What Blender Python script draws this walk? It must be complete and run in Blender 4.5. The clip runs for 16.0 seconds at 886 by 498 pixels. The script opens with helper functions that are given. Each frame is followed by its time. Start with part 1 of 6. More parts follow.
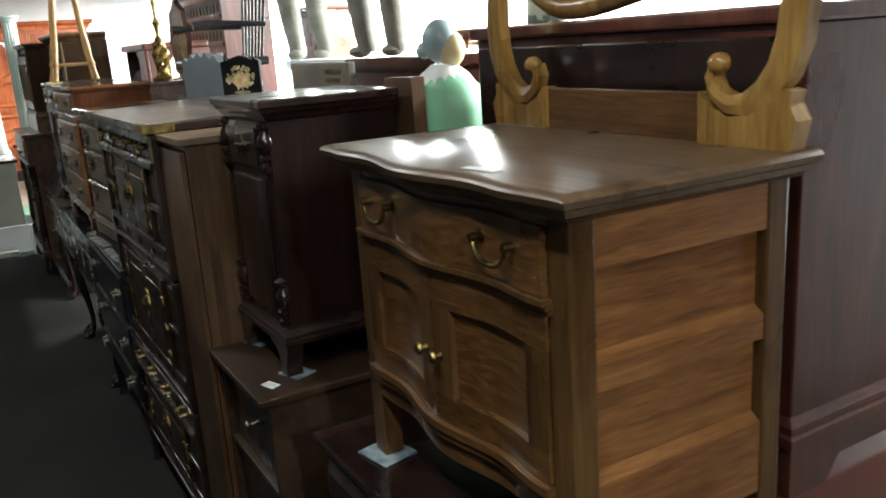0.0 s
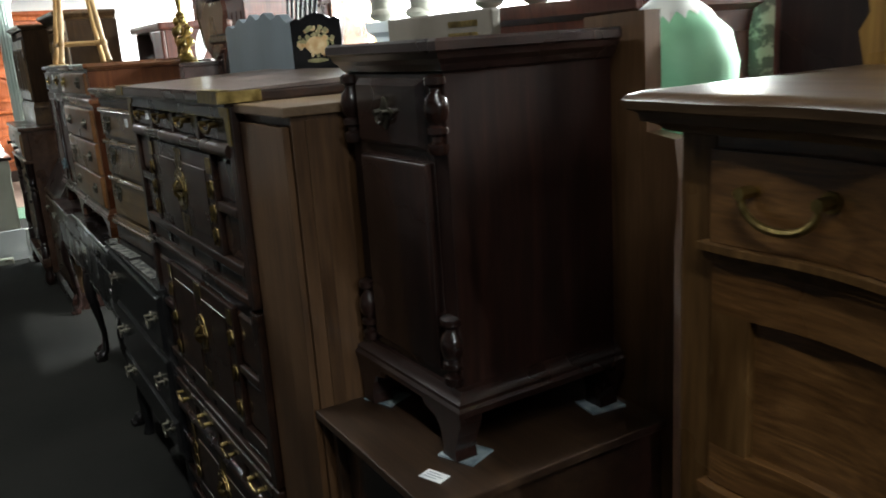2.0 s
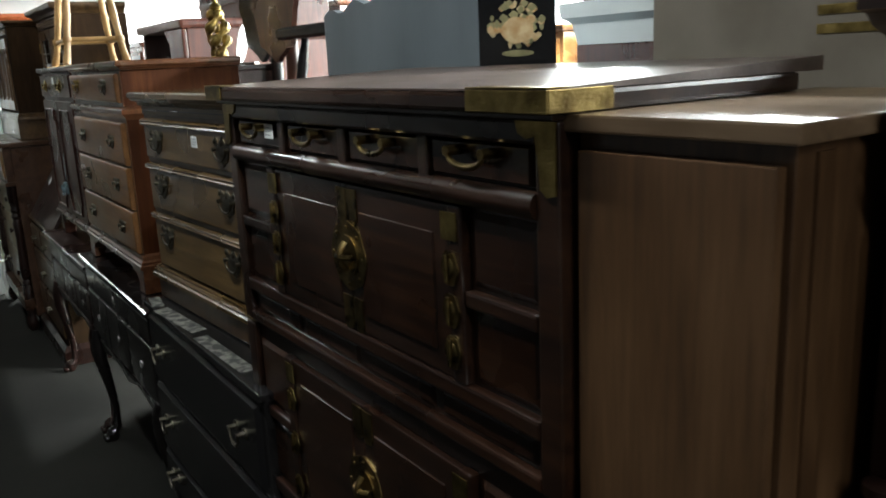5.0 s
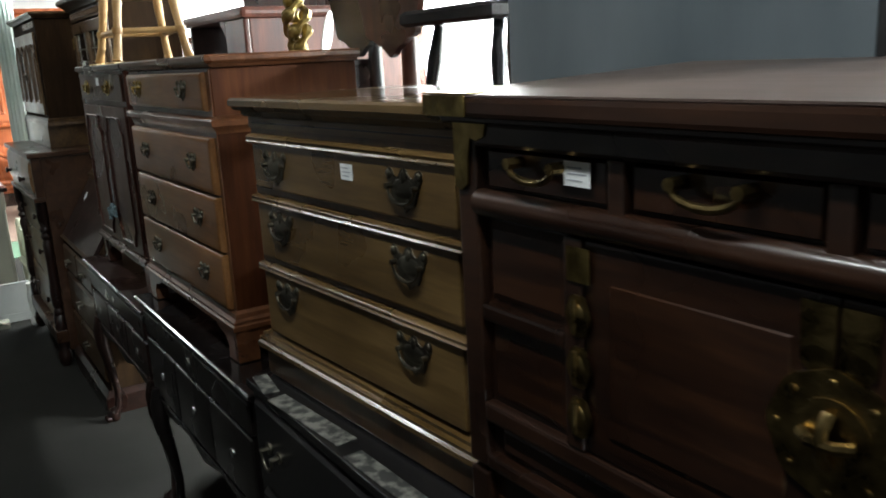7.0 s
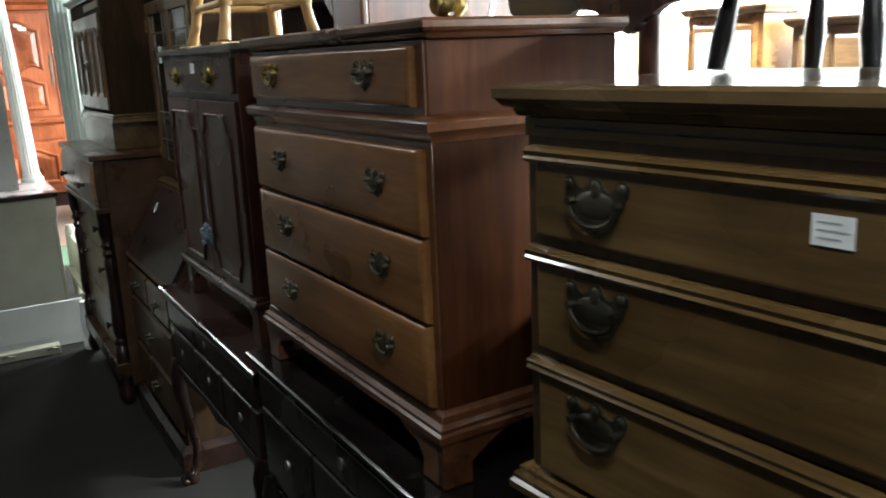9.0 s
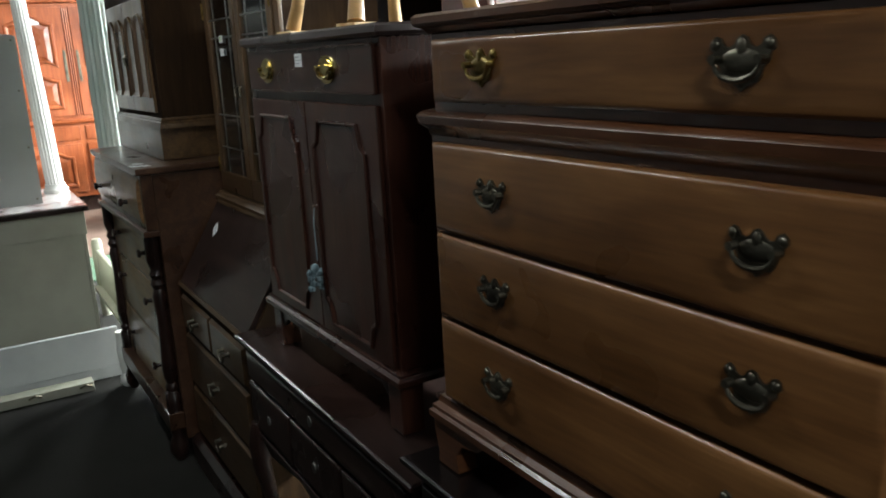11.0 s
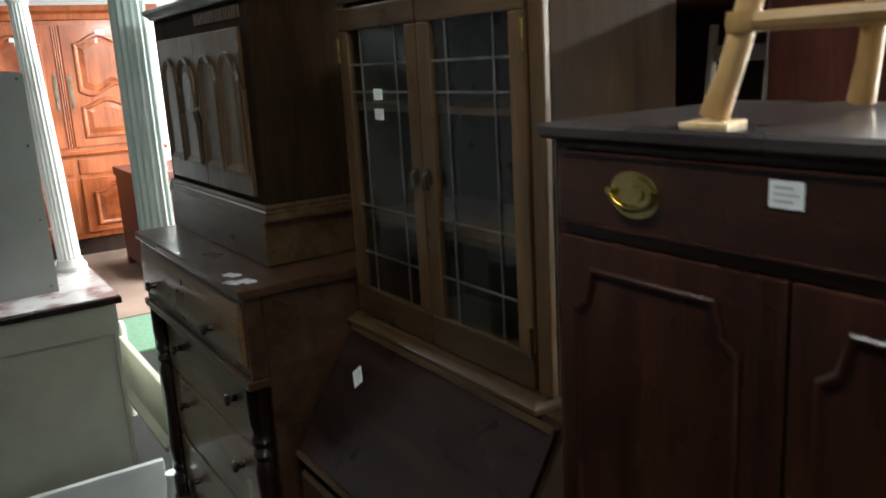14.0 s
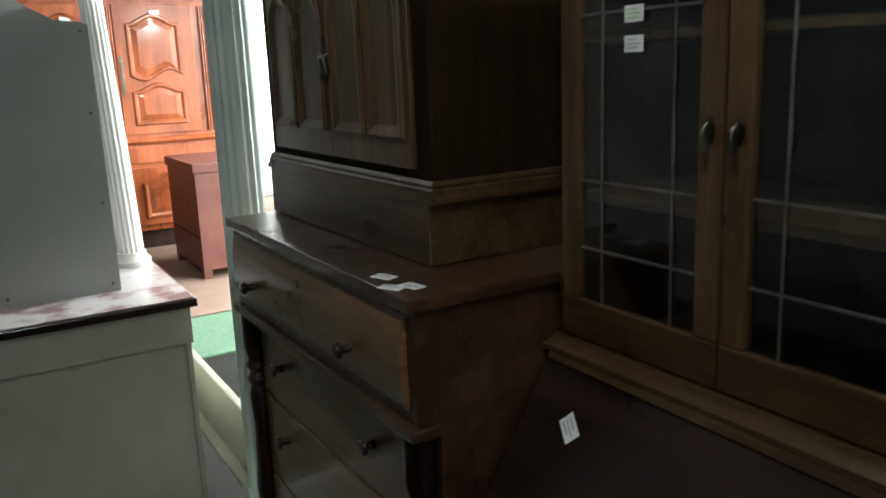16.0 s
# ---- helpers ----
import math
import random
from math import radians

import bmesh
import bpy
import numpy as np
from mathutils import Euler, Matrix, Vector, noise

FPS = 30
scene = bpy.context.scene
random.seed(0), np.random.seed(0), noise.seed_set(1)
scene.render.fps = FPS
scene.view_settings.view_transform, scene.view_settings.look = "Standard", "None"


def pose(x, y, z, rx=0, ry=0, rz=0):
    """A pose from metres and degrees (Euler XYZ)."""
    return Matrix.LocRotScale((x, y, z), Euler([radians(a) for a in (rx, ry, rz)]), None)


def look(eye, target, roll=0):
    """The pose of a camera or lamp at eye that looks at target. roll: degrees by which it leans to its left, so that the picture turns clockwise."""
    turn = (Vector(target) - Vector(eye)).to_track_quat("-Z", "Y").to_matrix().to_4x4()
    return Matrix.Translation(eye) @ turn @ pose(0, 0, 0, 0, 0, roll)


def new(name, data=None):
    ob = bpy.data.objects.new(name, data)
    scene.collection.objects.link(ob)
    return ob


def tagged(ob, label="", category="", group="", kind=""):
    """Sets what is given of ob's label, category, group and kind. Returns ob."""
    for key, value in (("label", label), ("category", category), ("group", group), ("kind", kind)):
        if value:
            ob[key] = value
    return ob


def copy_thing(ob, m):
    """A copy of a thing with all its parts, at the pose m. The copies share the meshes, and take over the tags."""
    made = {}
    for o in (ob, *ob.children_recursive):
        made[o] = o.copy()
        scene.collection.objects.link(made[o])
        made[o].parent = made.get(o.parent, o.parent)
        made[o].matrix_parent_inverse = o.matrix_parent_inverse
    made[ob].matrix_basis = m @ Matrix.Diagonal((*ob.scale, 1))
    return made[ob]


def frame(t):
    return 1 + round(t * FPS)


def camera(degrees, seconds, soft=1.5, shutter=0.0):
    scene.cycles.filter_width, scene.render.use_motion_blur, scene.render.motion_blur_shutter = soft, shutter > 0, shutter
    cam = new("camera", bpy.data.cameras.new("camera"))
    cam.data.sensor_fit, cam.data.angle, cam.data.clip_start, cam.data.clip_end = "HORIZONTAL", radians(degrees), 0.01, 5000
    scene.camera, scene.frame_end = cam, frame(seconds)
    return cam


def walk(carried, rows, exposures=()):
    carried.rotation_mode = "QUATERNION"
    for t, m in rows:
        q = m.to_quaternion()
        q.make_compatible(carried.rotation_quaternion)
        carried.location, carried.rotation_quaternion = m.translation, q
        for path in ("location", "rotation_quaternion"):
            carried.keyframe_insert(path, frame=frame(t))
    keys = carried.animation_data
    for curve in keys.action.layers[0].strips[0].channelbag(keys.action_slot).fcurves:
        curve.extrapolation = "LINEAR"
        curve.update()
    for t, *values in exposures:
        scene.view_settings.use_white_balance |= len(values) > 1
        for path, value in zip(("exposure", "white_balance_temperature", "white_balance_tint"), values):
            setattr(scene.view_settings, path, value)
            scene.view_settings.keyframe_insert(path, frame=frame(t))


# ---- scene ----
cam = camera(57.0, 16.0, soft=1.8, shutter=0.3)
PATH = [
    (0, (0.140, 1.246, 1.815), (1.194, 3.099, 1.267), -3.8),
    (0.5, (0.134, 1.453, 1.803), (1.205, 3.296, 1.255), -4.0),
    (1, (0.165, 1.679, 1.768), (1.255, 3.510, 1.221), -4.0),
    (1.5, (0.139, 1.917, 1.726), (1.240, 3.742, 1.181), -4.0),
    (2, (0.102, 2.130, 1.690), (1.183, 3.968, 1.145), -3.8),
    (2.5, (0.087, 2.335, 1.679), (1.159, 4.178, 1.135), -3.8),
    (3, (0.055, 2.545, 1.672), (1.139, 4.379, 1.121), -4.2),
    (3.2, (0.031, 2.643, 1.668), (1.127, 4.470, 1.120), -4.2),
    (5.3, (0.030, 3.381, 1.649), (1.209, 5.170, 1.149), -2.7),
    (5.5, (0.051, 3.470, 1.652), (1.223, 5.262, 1.148), -3.1),
    (6, (0.048, 3.654, 1.655), (1.202, 5.458, 1.152), -2.8),
    (6.5, (0.017, 3.880, 1.672), (1.158, 5.688, 1.158), -3.0),
    (7, (0.031, 4.123, 1.660), (1.185, 5.925, 1.151), -3.0),
    (7.5, (0.051, 4.378, 1.647), (1.218, 6.173, 1.145), -3.0),
    (8, (0.019, 4.611, 1.649), (1.201, 6.398, 1.146), -3.2),
    (8.5, (0.023, 4.835, 1.640), (1.192, 6.629, 1.136), -3.2),
    (9, (0.018, 5.034, 1.630), (1.111, 6.874, 1.124), -2.5),
    (9.5, (-0.017, 5.226, 1.624), (1.015, 7.099, 1.107), -2.4),
    (9.7, (-0.015, 5.317, 1.624), (1.011, 7.195, 1.110), -2.4),
    (11.8, (-0.024, 6.195, 1.641), (1.086, 8.020, 1.117), -3.3),
    (12, (0.015, 6.310, 1.643), (1.117, 8.142, 1.123), -3.0),
    (12.5, (0.023, 6.511, 1.629), (1.129, 8.342, 1.118), -2.9),
    (13, (-0.018, 6.745, 1.630), (1.101, 8.571, 1.124), -3.0),
    (13.5, (-0.048, 6.953, 1.655), (1.091, 8.767, 1.154), -3.3),
    (14, (-0.063, 7.153, 1.786), (1.086, 8.963, 1.287), -3.3),
    (14.5, (-0.101, 7.361, 1.904), (1.047, 9.171, 1.408), -3.1),
    (15, (-0.101, 7.542, 1.868), (1.046, 9.358, 1.390), -2.8),
    (15.5, (-0.056, 7.719, 1.766), (1.043, 9.563, 1.283), -2.4),
    (16, (-0.073, 7.891, 1.641), (1.012, 9.744, 1.161), -2.3),
]
walk(cam, [(t, look(eye, target, roll)) for t, eye, target, roll in PATH], exposures=[(0, 0.22), (9, 0.2), (12.5, 0.22), (14, 0.05), (14.6, -0.08), (16, -0.08)])

# ---- world and lamps ----
scene.view_settings.exposure = 0.0
world = bpy.data.worlds.new("world")
scene.world = world
world.use_nodes = True
world.node_tree.nodes["Background"].inputs[0].default_value = (0.5, 0.55, 0.6, 1)
world.node_tree.nodes["Background"].inputs[1].default_value = 0.004


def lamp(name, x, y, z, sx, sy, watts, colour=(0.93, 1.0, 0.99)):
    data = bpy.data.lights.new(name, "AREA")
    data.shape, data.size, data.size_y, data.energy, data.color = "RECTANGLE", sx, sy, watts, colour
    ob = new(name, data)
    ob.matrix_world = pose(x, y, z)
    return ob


# (x, y, watts) of unseen ceiling tubes assumed from the light; each also gets a modelled fixture further down
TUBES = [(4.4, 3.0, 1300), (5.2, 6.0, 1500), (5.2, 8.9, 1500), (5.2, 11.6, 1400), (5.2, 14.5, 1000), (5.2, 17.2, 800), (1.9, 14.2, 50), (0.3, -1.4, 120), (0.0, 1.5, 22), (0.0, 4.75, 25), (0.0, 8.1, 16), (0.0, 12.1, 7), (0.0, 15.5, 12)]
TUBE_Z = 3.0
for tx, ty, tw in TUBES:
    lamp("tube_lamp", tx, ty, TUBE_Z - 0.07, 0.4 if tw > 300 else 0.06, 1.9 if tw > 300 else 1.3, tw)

# ---- materials ----
def nodes_of(name):
    m = bpy.data.materials.new(name)
    m.use_nodes = True
    nt = m.node_tree
    return m, nt, nt.nodes["Principled BSDF"]


def link(nt, a, ao, b, bi):
    nt.links.new(a.outputs[ao], b.inputs[bi])


def ramp(nt, stops):
    r = nt.nodes.new("ShaderNodeValToRGB")
    while len(r.color_ramp.elements) < len(stops):
        r.color_ramp.elements.new(0.5)
    for e, (p, c) in zip(r.color_ramp.elements, stops):
        e.position, e.color = p, (*c, 1)
    return r


def coords(nt, scale, rot=(0, 0, 0)):
    tc = nt.nodes.new("ShaderNodeTexCoord")
    oi = nt.nodes.new("ShaderNodeObjectInfo")
    add = nt.nodes.new("ShaderNodeVectorMath")
    add.operation = "MULTIPLY_ADD"
    comb = nt.nodes.new("ShaderNodeCombineXYZ")
    for k in range(3):
        link(nt, oi, "Random", comb, k)
    link(nt, comb, 0, add, 0)
    add.inputs[1].default_value = (7.3, 5.1, 9.7)
    link(nt, tc, "Object", add, 2)
    mp = nt.nodes.new("ShaderNodeMapping")
    mp.inputs["Scale"].default_value = scale
    mp.inputs["Rotation"].default_value = rot
    link(nt, add, 0, mp, 0)
    return mp


def wood(name, dark, mid, light, axis="y", rough=0.35, grain=1.0, figure=0.5, coat=0.35, spec=0.4):
    """Polished wood with long grain along one axis, figure, pores and a worn varnish."""
    m, nt, b = nodes_of(name)
    s = {"x": (1.2, 14, 14), "y": (14, 1.2, 14), "z": (14, 14, 1.2)}[axis]
    mp = coords(nt, tuple(v * grain for v in s))
    n1 = nt.nodes.new("ShaderNodeTexNoise")
    n1.inputs["Scale"].default_value, n1.inputs["Detail"].default_value = 1.6, 8
    n1.inputs["Distortion"].default_value = figure
    link(nt, mp, 0, n1, "Vector")
    mp2 = coords(nt, tuple(v * grain * 5 for v in s))
    n2 = nt.nodes.new("ShaderNodeTexNoise")
    n2.inputs["Scale"].default_value, n2.inputs["Detail"].default_value = 2.0, 4
    link(nt, mp2, 0, n2, "Vector")
    mp3 = coords(nt, (2.2, 2.2, 2.2))
    n3 = nt.nodes.new("ShaderNodeTexNoise")
    n3.inputs["Scale"].default_value, n3.inputs["Detail"].default_value = 1.5, 3
    link(nt, mp3, 0, n3, "Vector")
    r = ramp(nt, [(0.32, dark), (0.5, mid), (0.68, light)])
    mixv = nt.nodes.new("ShaderNodeMix")
    mixv.inputs[0].default_value = 0.35
    link(nt, n1, 0, mixv, 2)
    link(nt, n2, 0, mixv, 3)
    link(nt, mixv, 0, r, 0)
    dirt = ramp(nt, [(0.32, (0.42, 0.38, 0.36)), (0.62, (1, 1, 1))])
    link(nt, n3, 0, dirt, 0)
    mul = nt.nodes.new("ShaderNodeMix")
    mul.data_type, mul.blend_type = "RGBA", "MULTIPLY"
    mul.inputs[0].default_value = 0.7
    link(nt, r, 0, mul, 6)
    link(nt, dirt, 0, mul, 7)
    link(nt, mul, 2, b, "Base Color")
    rr = nt.nodes.new("ShaderNodeMapRange")
    rr.inputs[1].default_value, rr.inputs[2].default_value = 0.3, 0.7
    rr.inputs[3].default_value, rr.inputs[4].default_value = rough - 0.1, rough + 0.1
    link(nt, n3, 0, rr, 0)
    link(nt, rr, 0, b, "Roughness")
    b.inputs["Specular IOR Level"].default_value = 0.5 if name.endswith("_top") and coat else spec
    b.inputs["Coat Weight"].default_value, b.inputs["Coat Roughness"].default_value = coat, 0.1
    bump = nt.nodes.new("ShaderNodeBump")
    bump.inputs["Strength"].default_value, bump.inputs["Distance"].default_value = 0.12, 0.002
    link(nt, n2, 0, bump, "Height")
    link(nt, bump, 0, b, "Normal")
    return m


def plain(name, a, c, rough=0.5, metal=0.0, scale=6.0, bump=0.1, lo=0.35, hi=0.65, stretch=(1, 1, 1)):
    """Paint, metal, plaster or stone: two colours blended by noise, uneven gloss, slight relief."""
    m, nt, b = nodes_of(name)
    mp = coords(nt, stretch)
    n = nt.nodes.new("ShaderNodeTexNoise")
    n.inputs["Scale"].default_value, n.inputs["Detail"].default_value = scale, 7
    link(nt, mp, 0, n, "Vector")
    r = ramp(nt, [(lo, a), (hi, c)])
    link(nt, n, 0, r, 0)
    link(nt, r, 0, b, "Base Color")
    n2 = nt.nodes.new("ShaderNodeTexNoise")
    n2.inputs["Scale"].default_value, n2.inputs["Detail"].default_value = scale * 6, 5
    link(nt, mp, 0, n2, "Vector")
    rr = nt.nodes.new("ShaderNodeMapRange")
    rr.inputs[3].default_value, rr.inputs[4].default_value = max(0.05, rough - 0.12), min(1, rough + 0.12)
    link(nt, n, 0, rr, 0)
    link(nt, rr, 0, b, "Roughness")
    b.inputs["Metallic"].default_value = metal
    bp = nt.nodes.new("ShaderNodeBump")
    bp.inputs["Strength"].default_value, bp.inputs["Distance"].default_value = bump, 0.003
    link(nt, n2, 0, bp, "Height")
    link(nt, bp, 0, b, "Normal")
    return m


def glow(name, colour, strength):
    m, nt, b = nodes_of(name)
    b.inputs["Emission Color"].default_value, b.inputs["Emission Strength"].default_value = (*colour, 1), strength
    b.inputs["Base Color"].default_value = (*colour, 1)
    return m


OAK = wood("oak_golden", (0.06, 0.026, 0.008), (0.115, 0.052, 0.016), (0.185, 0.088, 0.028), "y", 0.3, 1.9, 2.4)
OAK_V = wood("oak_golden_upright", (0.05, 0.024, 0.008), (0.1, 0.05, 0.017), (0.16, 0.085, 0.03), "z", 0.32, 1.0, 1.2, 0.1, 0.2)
# the same oak, lightened for the side that catches the light
OAK_X = wood("oak_lit_panel", (0.12, 0.045, 0.014), (0.24, 0.1, 0.032), (0.34, 0.155, 0.052), "x", 0.42, 1.7, 1.0, 0.15, 0.25)
OAK_TOP = wood("oak_worn_top", (0.0675, 0.0378, 0.01755), (0.1215, 0.0702, 0.0351), (0.189, 0.1134, 0.0594), "y", 0.33, 1.2, 0.9, 0.0, 0.6)
OAK_PALE = wood("oak_pale_harp", (0.15, 0.075, 0.01625), (0.325, 0.175, 0.0425), (0.475, 0.275, 0.075), "z", 0.33, 1.0, 1.2)
EBONY = wood("dark_mahogany", (0.008, 0.004, 0.003), (0.018, 0.008, 0.006), (0.035, 0.015, 0.011), "z", 0.3, 1.0, 0.6, 0.4)
EBONY_Y = wood("dark_mahogany_long", (0.008, 0.004, 0.003), (0.018, 0.008, 0.006), (0.035, 0.015, 0.011), "y", 0.3, 1.0, 0.6, 0.4)
REDMAH = wood("red_mahogany_side", (0.04, 0.011, 0.007), (0.075, 0.021, 0.013), (0.12, 0.036, 0.02), "z", 0.36, 0.9, 0.8)
MAH_Y = wood("mahogany_long", (0.02, 0.0066, 0.0042), (0.037, 0.0122, 0.0073), (0.06, 0.021, 0.0115), "y", 0.3, 1.0, 0.8, 0.4)
# grey mixed into the mahogany to paint the reflective sheen on top
MAH_T = wood("mahogany_sheen_top", (0.03, 0.022, 0.022), (0.05, 0.038, 0.038), (0.075, 0.06, 0.06), "y", 0.34, 0.8, 0.8, 0.5)
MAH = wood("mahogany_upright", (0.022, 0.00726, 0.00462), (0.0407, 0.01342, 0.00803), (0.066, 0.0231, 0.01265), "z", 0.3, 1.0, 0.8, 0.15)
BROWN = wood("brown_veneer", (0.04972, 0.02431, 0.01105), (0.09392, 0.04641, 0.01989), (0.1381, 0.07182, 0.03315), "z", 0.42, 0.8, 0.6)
# the brown veneer lightened to carry the sheen on the flat top
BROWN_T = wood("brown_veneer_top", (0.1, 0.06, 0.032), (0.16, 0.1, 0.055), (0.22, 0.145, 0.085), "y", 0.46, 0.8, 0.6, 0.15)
BROWN_D = wood("small_chest_brown", (0.022, 0.011, 0.006), (0.04, 0.021, 0.011), (0.062, 0.034, 0.017), "y", 0.4, 1.0, 0.8)
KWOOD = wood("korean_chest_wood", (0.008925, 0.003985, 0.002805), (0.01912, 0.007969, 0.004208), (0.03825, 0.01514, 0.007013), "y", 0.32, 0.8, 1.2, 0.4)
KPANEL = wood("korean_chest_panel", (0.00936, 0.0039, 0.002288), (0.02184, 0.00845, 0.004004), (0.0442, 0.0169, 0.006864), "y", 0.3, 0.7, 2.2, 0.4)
# top far paler than the chest wood, with the sheen in its colour
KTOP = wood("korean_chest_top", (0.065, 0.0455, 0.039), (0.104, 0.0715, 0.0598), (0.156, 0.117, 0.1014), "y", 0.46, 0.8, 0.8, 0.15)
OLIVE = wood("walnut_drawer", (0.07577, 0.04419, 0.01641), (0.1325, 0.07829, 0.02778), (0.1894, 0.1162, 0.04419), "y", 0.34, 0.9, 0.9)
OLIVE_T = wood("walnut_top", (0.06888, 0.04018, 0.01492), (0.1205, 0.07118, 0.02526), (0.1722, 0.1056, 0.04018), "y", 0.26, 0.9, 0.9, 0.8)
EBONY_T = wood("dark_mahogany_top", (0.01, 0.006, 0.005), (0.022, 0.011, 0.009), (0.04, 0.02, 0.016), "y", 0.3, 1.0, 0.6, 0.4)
# the drawer walnut darkened, as shade on the sides and plinth
OLIVE_V = wood("walnut_shaded_side", (0.035, 0.018, 0.008), (0.06, 0.032, 0.014), (0.09, 0.05, 0.022), "z", 0.36, 0.9, 0.8)
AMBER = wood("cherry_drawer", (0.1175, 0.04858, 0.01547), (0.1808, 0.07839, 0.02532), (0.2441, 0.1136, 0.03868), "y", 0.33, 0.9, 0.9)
# the same cherry, darkened for the shaded case sides
AMBER_V = wood("cherry_shaded_side", (0.02484, 0.007386, 0.002815), (0.04968, 0.01477, 0.004927), (0.07866, 0.02545, 0.008448), "z", 0.5, 0.6, 1.6, 0.0, 0.08)
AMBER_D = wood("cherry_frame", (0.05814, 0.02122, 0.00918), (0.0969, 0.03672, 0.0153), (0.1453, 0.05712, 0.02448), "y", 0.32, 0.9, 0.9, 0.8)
BLACK = plain("black_lacquer", (0.006, 0.006, 0.007), (0.014, 0.013, 0.013), 0.22, 0, 5, 0.05)
BLACKW = wood("black_stained_wood", (0.004, 0.0035, 0.0035), (0.008, 0.006, 0.006), (0.014, 0.011, 0.01), "y", 0.26, 1.0, 0.6, 0.6, 0.5)
# one dark oak: doors lightened for the light, sides darkened for shade
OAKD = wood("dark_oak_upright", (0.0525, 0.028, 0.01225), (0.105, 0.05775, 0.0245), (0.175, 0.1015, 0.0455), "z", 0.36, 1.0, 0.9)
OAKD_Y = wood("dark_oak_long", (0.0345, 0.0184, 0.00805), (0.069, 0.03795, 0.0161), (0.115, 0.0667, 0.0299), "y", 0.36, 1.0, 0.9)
OAKD_S = wood("dark_oak_shaded_side", (0.01502, 0.007082, 0.003303), (0.02789, 0.01416, 0.006138), (0.0429, 0.0236, 0.01038), "z", 0.8, 0.7, 0.9, 0.0, 0.1)
DRES = wood("dresser_drawer", (0.112, 0.0588, 0.0252), (0.182, 0.098, 0.042), (0.252, 0.147, 0.0644), "y", 0.34, 0.9, 1.4)
DRES_F = wood("dresser_frame", (0.035, 0.016, 0.009), (0.06, 0.028, 0.015), (0.09, 0.045, 0.024), "y", 0.33, 0.9, 0.8)
ORANGE = wood("armoire_cherry", (0.2, 0.04368, 0.01312), (0.31, 0.0756, 0.02214), (0.42, 0.1176, 0.0369), "z", 0.36, 0.7, 1.2)
BAMBOO = plain("bamboo_cane", (0.3, 0.16, 0.05), (0.5, 0.31, 0.13), 0.4, 0, 9, 0.2)
BRASS = plain("old_brass", (0.15, 0.105, 0.035), (0.38, 0.28, 0.1), 0.34, 1.0, 30, 0.3)
BRASS_B = plain("bright_brass", (0.5, 0.38, 0.13), (0.8, 0.66, 0.3), 0.2, 1.0, 14, 0.1)
BRASS_O = plain("worn_orange_brass", (0.1, 0.07, 0.028), (0.33, 0.235, 0.095), 0.3, 1.0, 30, 0.3)
IRON = plain("dark_bronze", (0.075, 0.0675, 0.0525), (0.18, 0.165, 0.1275), 0.4, 1.0, 14, 0.2)
STEEL = plain("worn_steel", (0.25, 0.25, 0.24), (0.45, 0.45, 0.43), 0.35, 1.0, 14, 0.1)
PAPER = plain("paper_label", (0.7, 0.72, 0.72), (0.85, 0.86, 0.86), 0.7, 0, 20, 0.02)
INK = plain("printed_ink", (0.28, 0.3, 0.33), (0.4, 0.42, 0.45), 0.7, 0, 30, 0.02)
INKG = plain("green_ink", (0.25, 0.5, 0.12), (0.4, 0.62, 0.2), 0.7, 0, 30, 0.02)
CARD = plain("felt_pad", (0.12, 0.17, 0.2), (0.32, 0.38, 0.4), 0.8, 0, 30, 0.1)
# concrete colour lowered to keep the aisle floor dim
CONCRETE = plain("darkened_concrete", (0.0078, 0.007475, 0.0065), (0.0195, 0.01885, 0.01625), 0.85, 0, 1.3, 0.25)
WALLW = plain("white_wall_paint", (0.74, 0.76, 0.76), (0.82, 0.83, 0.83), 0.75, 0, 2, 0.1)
# unseen walls and ceiling, kept dark to hold down bounce and reflections
WALLD = plain("dark_grey_unseen_wall", (0.0225, 0.0225, 0.0225), (0.036, 0.036, 0.036), 0.8, 0, 2, 0.1)
CEIL = plain("dark_unseen_ceiling", (0.1, 0.1, 0.1), (0.15, 0.15, 0.15), 0.8, 0, 2, 0.1)
CREAM = plain("cream_paint", (0.2981, 0.2981, 0.2398), (0.3629, 0.3629, 0.2981), 0.5, 0, 4, 0.1)
PALE = plain("pale_green_white_paint", (0.55, 0.7, 0.62), (0.72, 0.82, 0.76), 0.45, 0, 4, 0.1)
WHITE = plain("white_gloss_paint", (0.74, 0.76, 0.72), (0.84, 0.85, 0.82), 0.4, 0, 5, 0.05)
GREYP = plain("grey_painted_board", (0.54, 0.57, 0.57), (0.69, 0.72, 0.705), 0.55, 0, 3, 0.1)
SCREENM = plain("pale_grey_panel", (0.2448, 0.257, 0.2387), (0.306, 0.3182, 0.2999), 0.5, 0, 2, 0.08)
MARBLE = plain("veined_marble", (0.3, 0.2, 0.2), (0.6, 0.56, 0.56), 0.2, 0, 9, 0.02, 0.4, 0.55)
BLUEGREY = plain("blue_grey_paint", (0.078, 0.0975, 0.1105), (0.117, 0.1398, 0.156), 0.5, 0, 3, 0.15, stretch=(1.6, 1.6, 0.4))
GREENC = plain("green_drape_paint", (0.14, 0.42, 0.22), (0.26, 0.56, 0.34), 0.6, 0, 4, 0.2)
TASSELM = plain("faded_blue_thread", (0.07, 0.11, 0.13), (0.2, 0.28, 0.31), 0.8, 0, 40, 0.4)
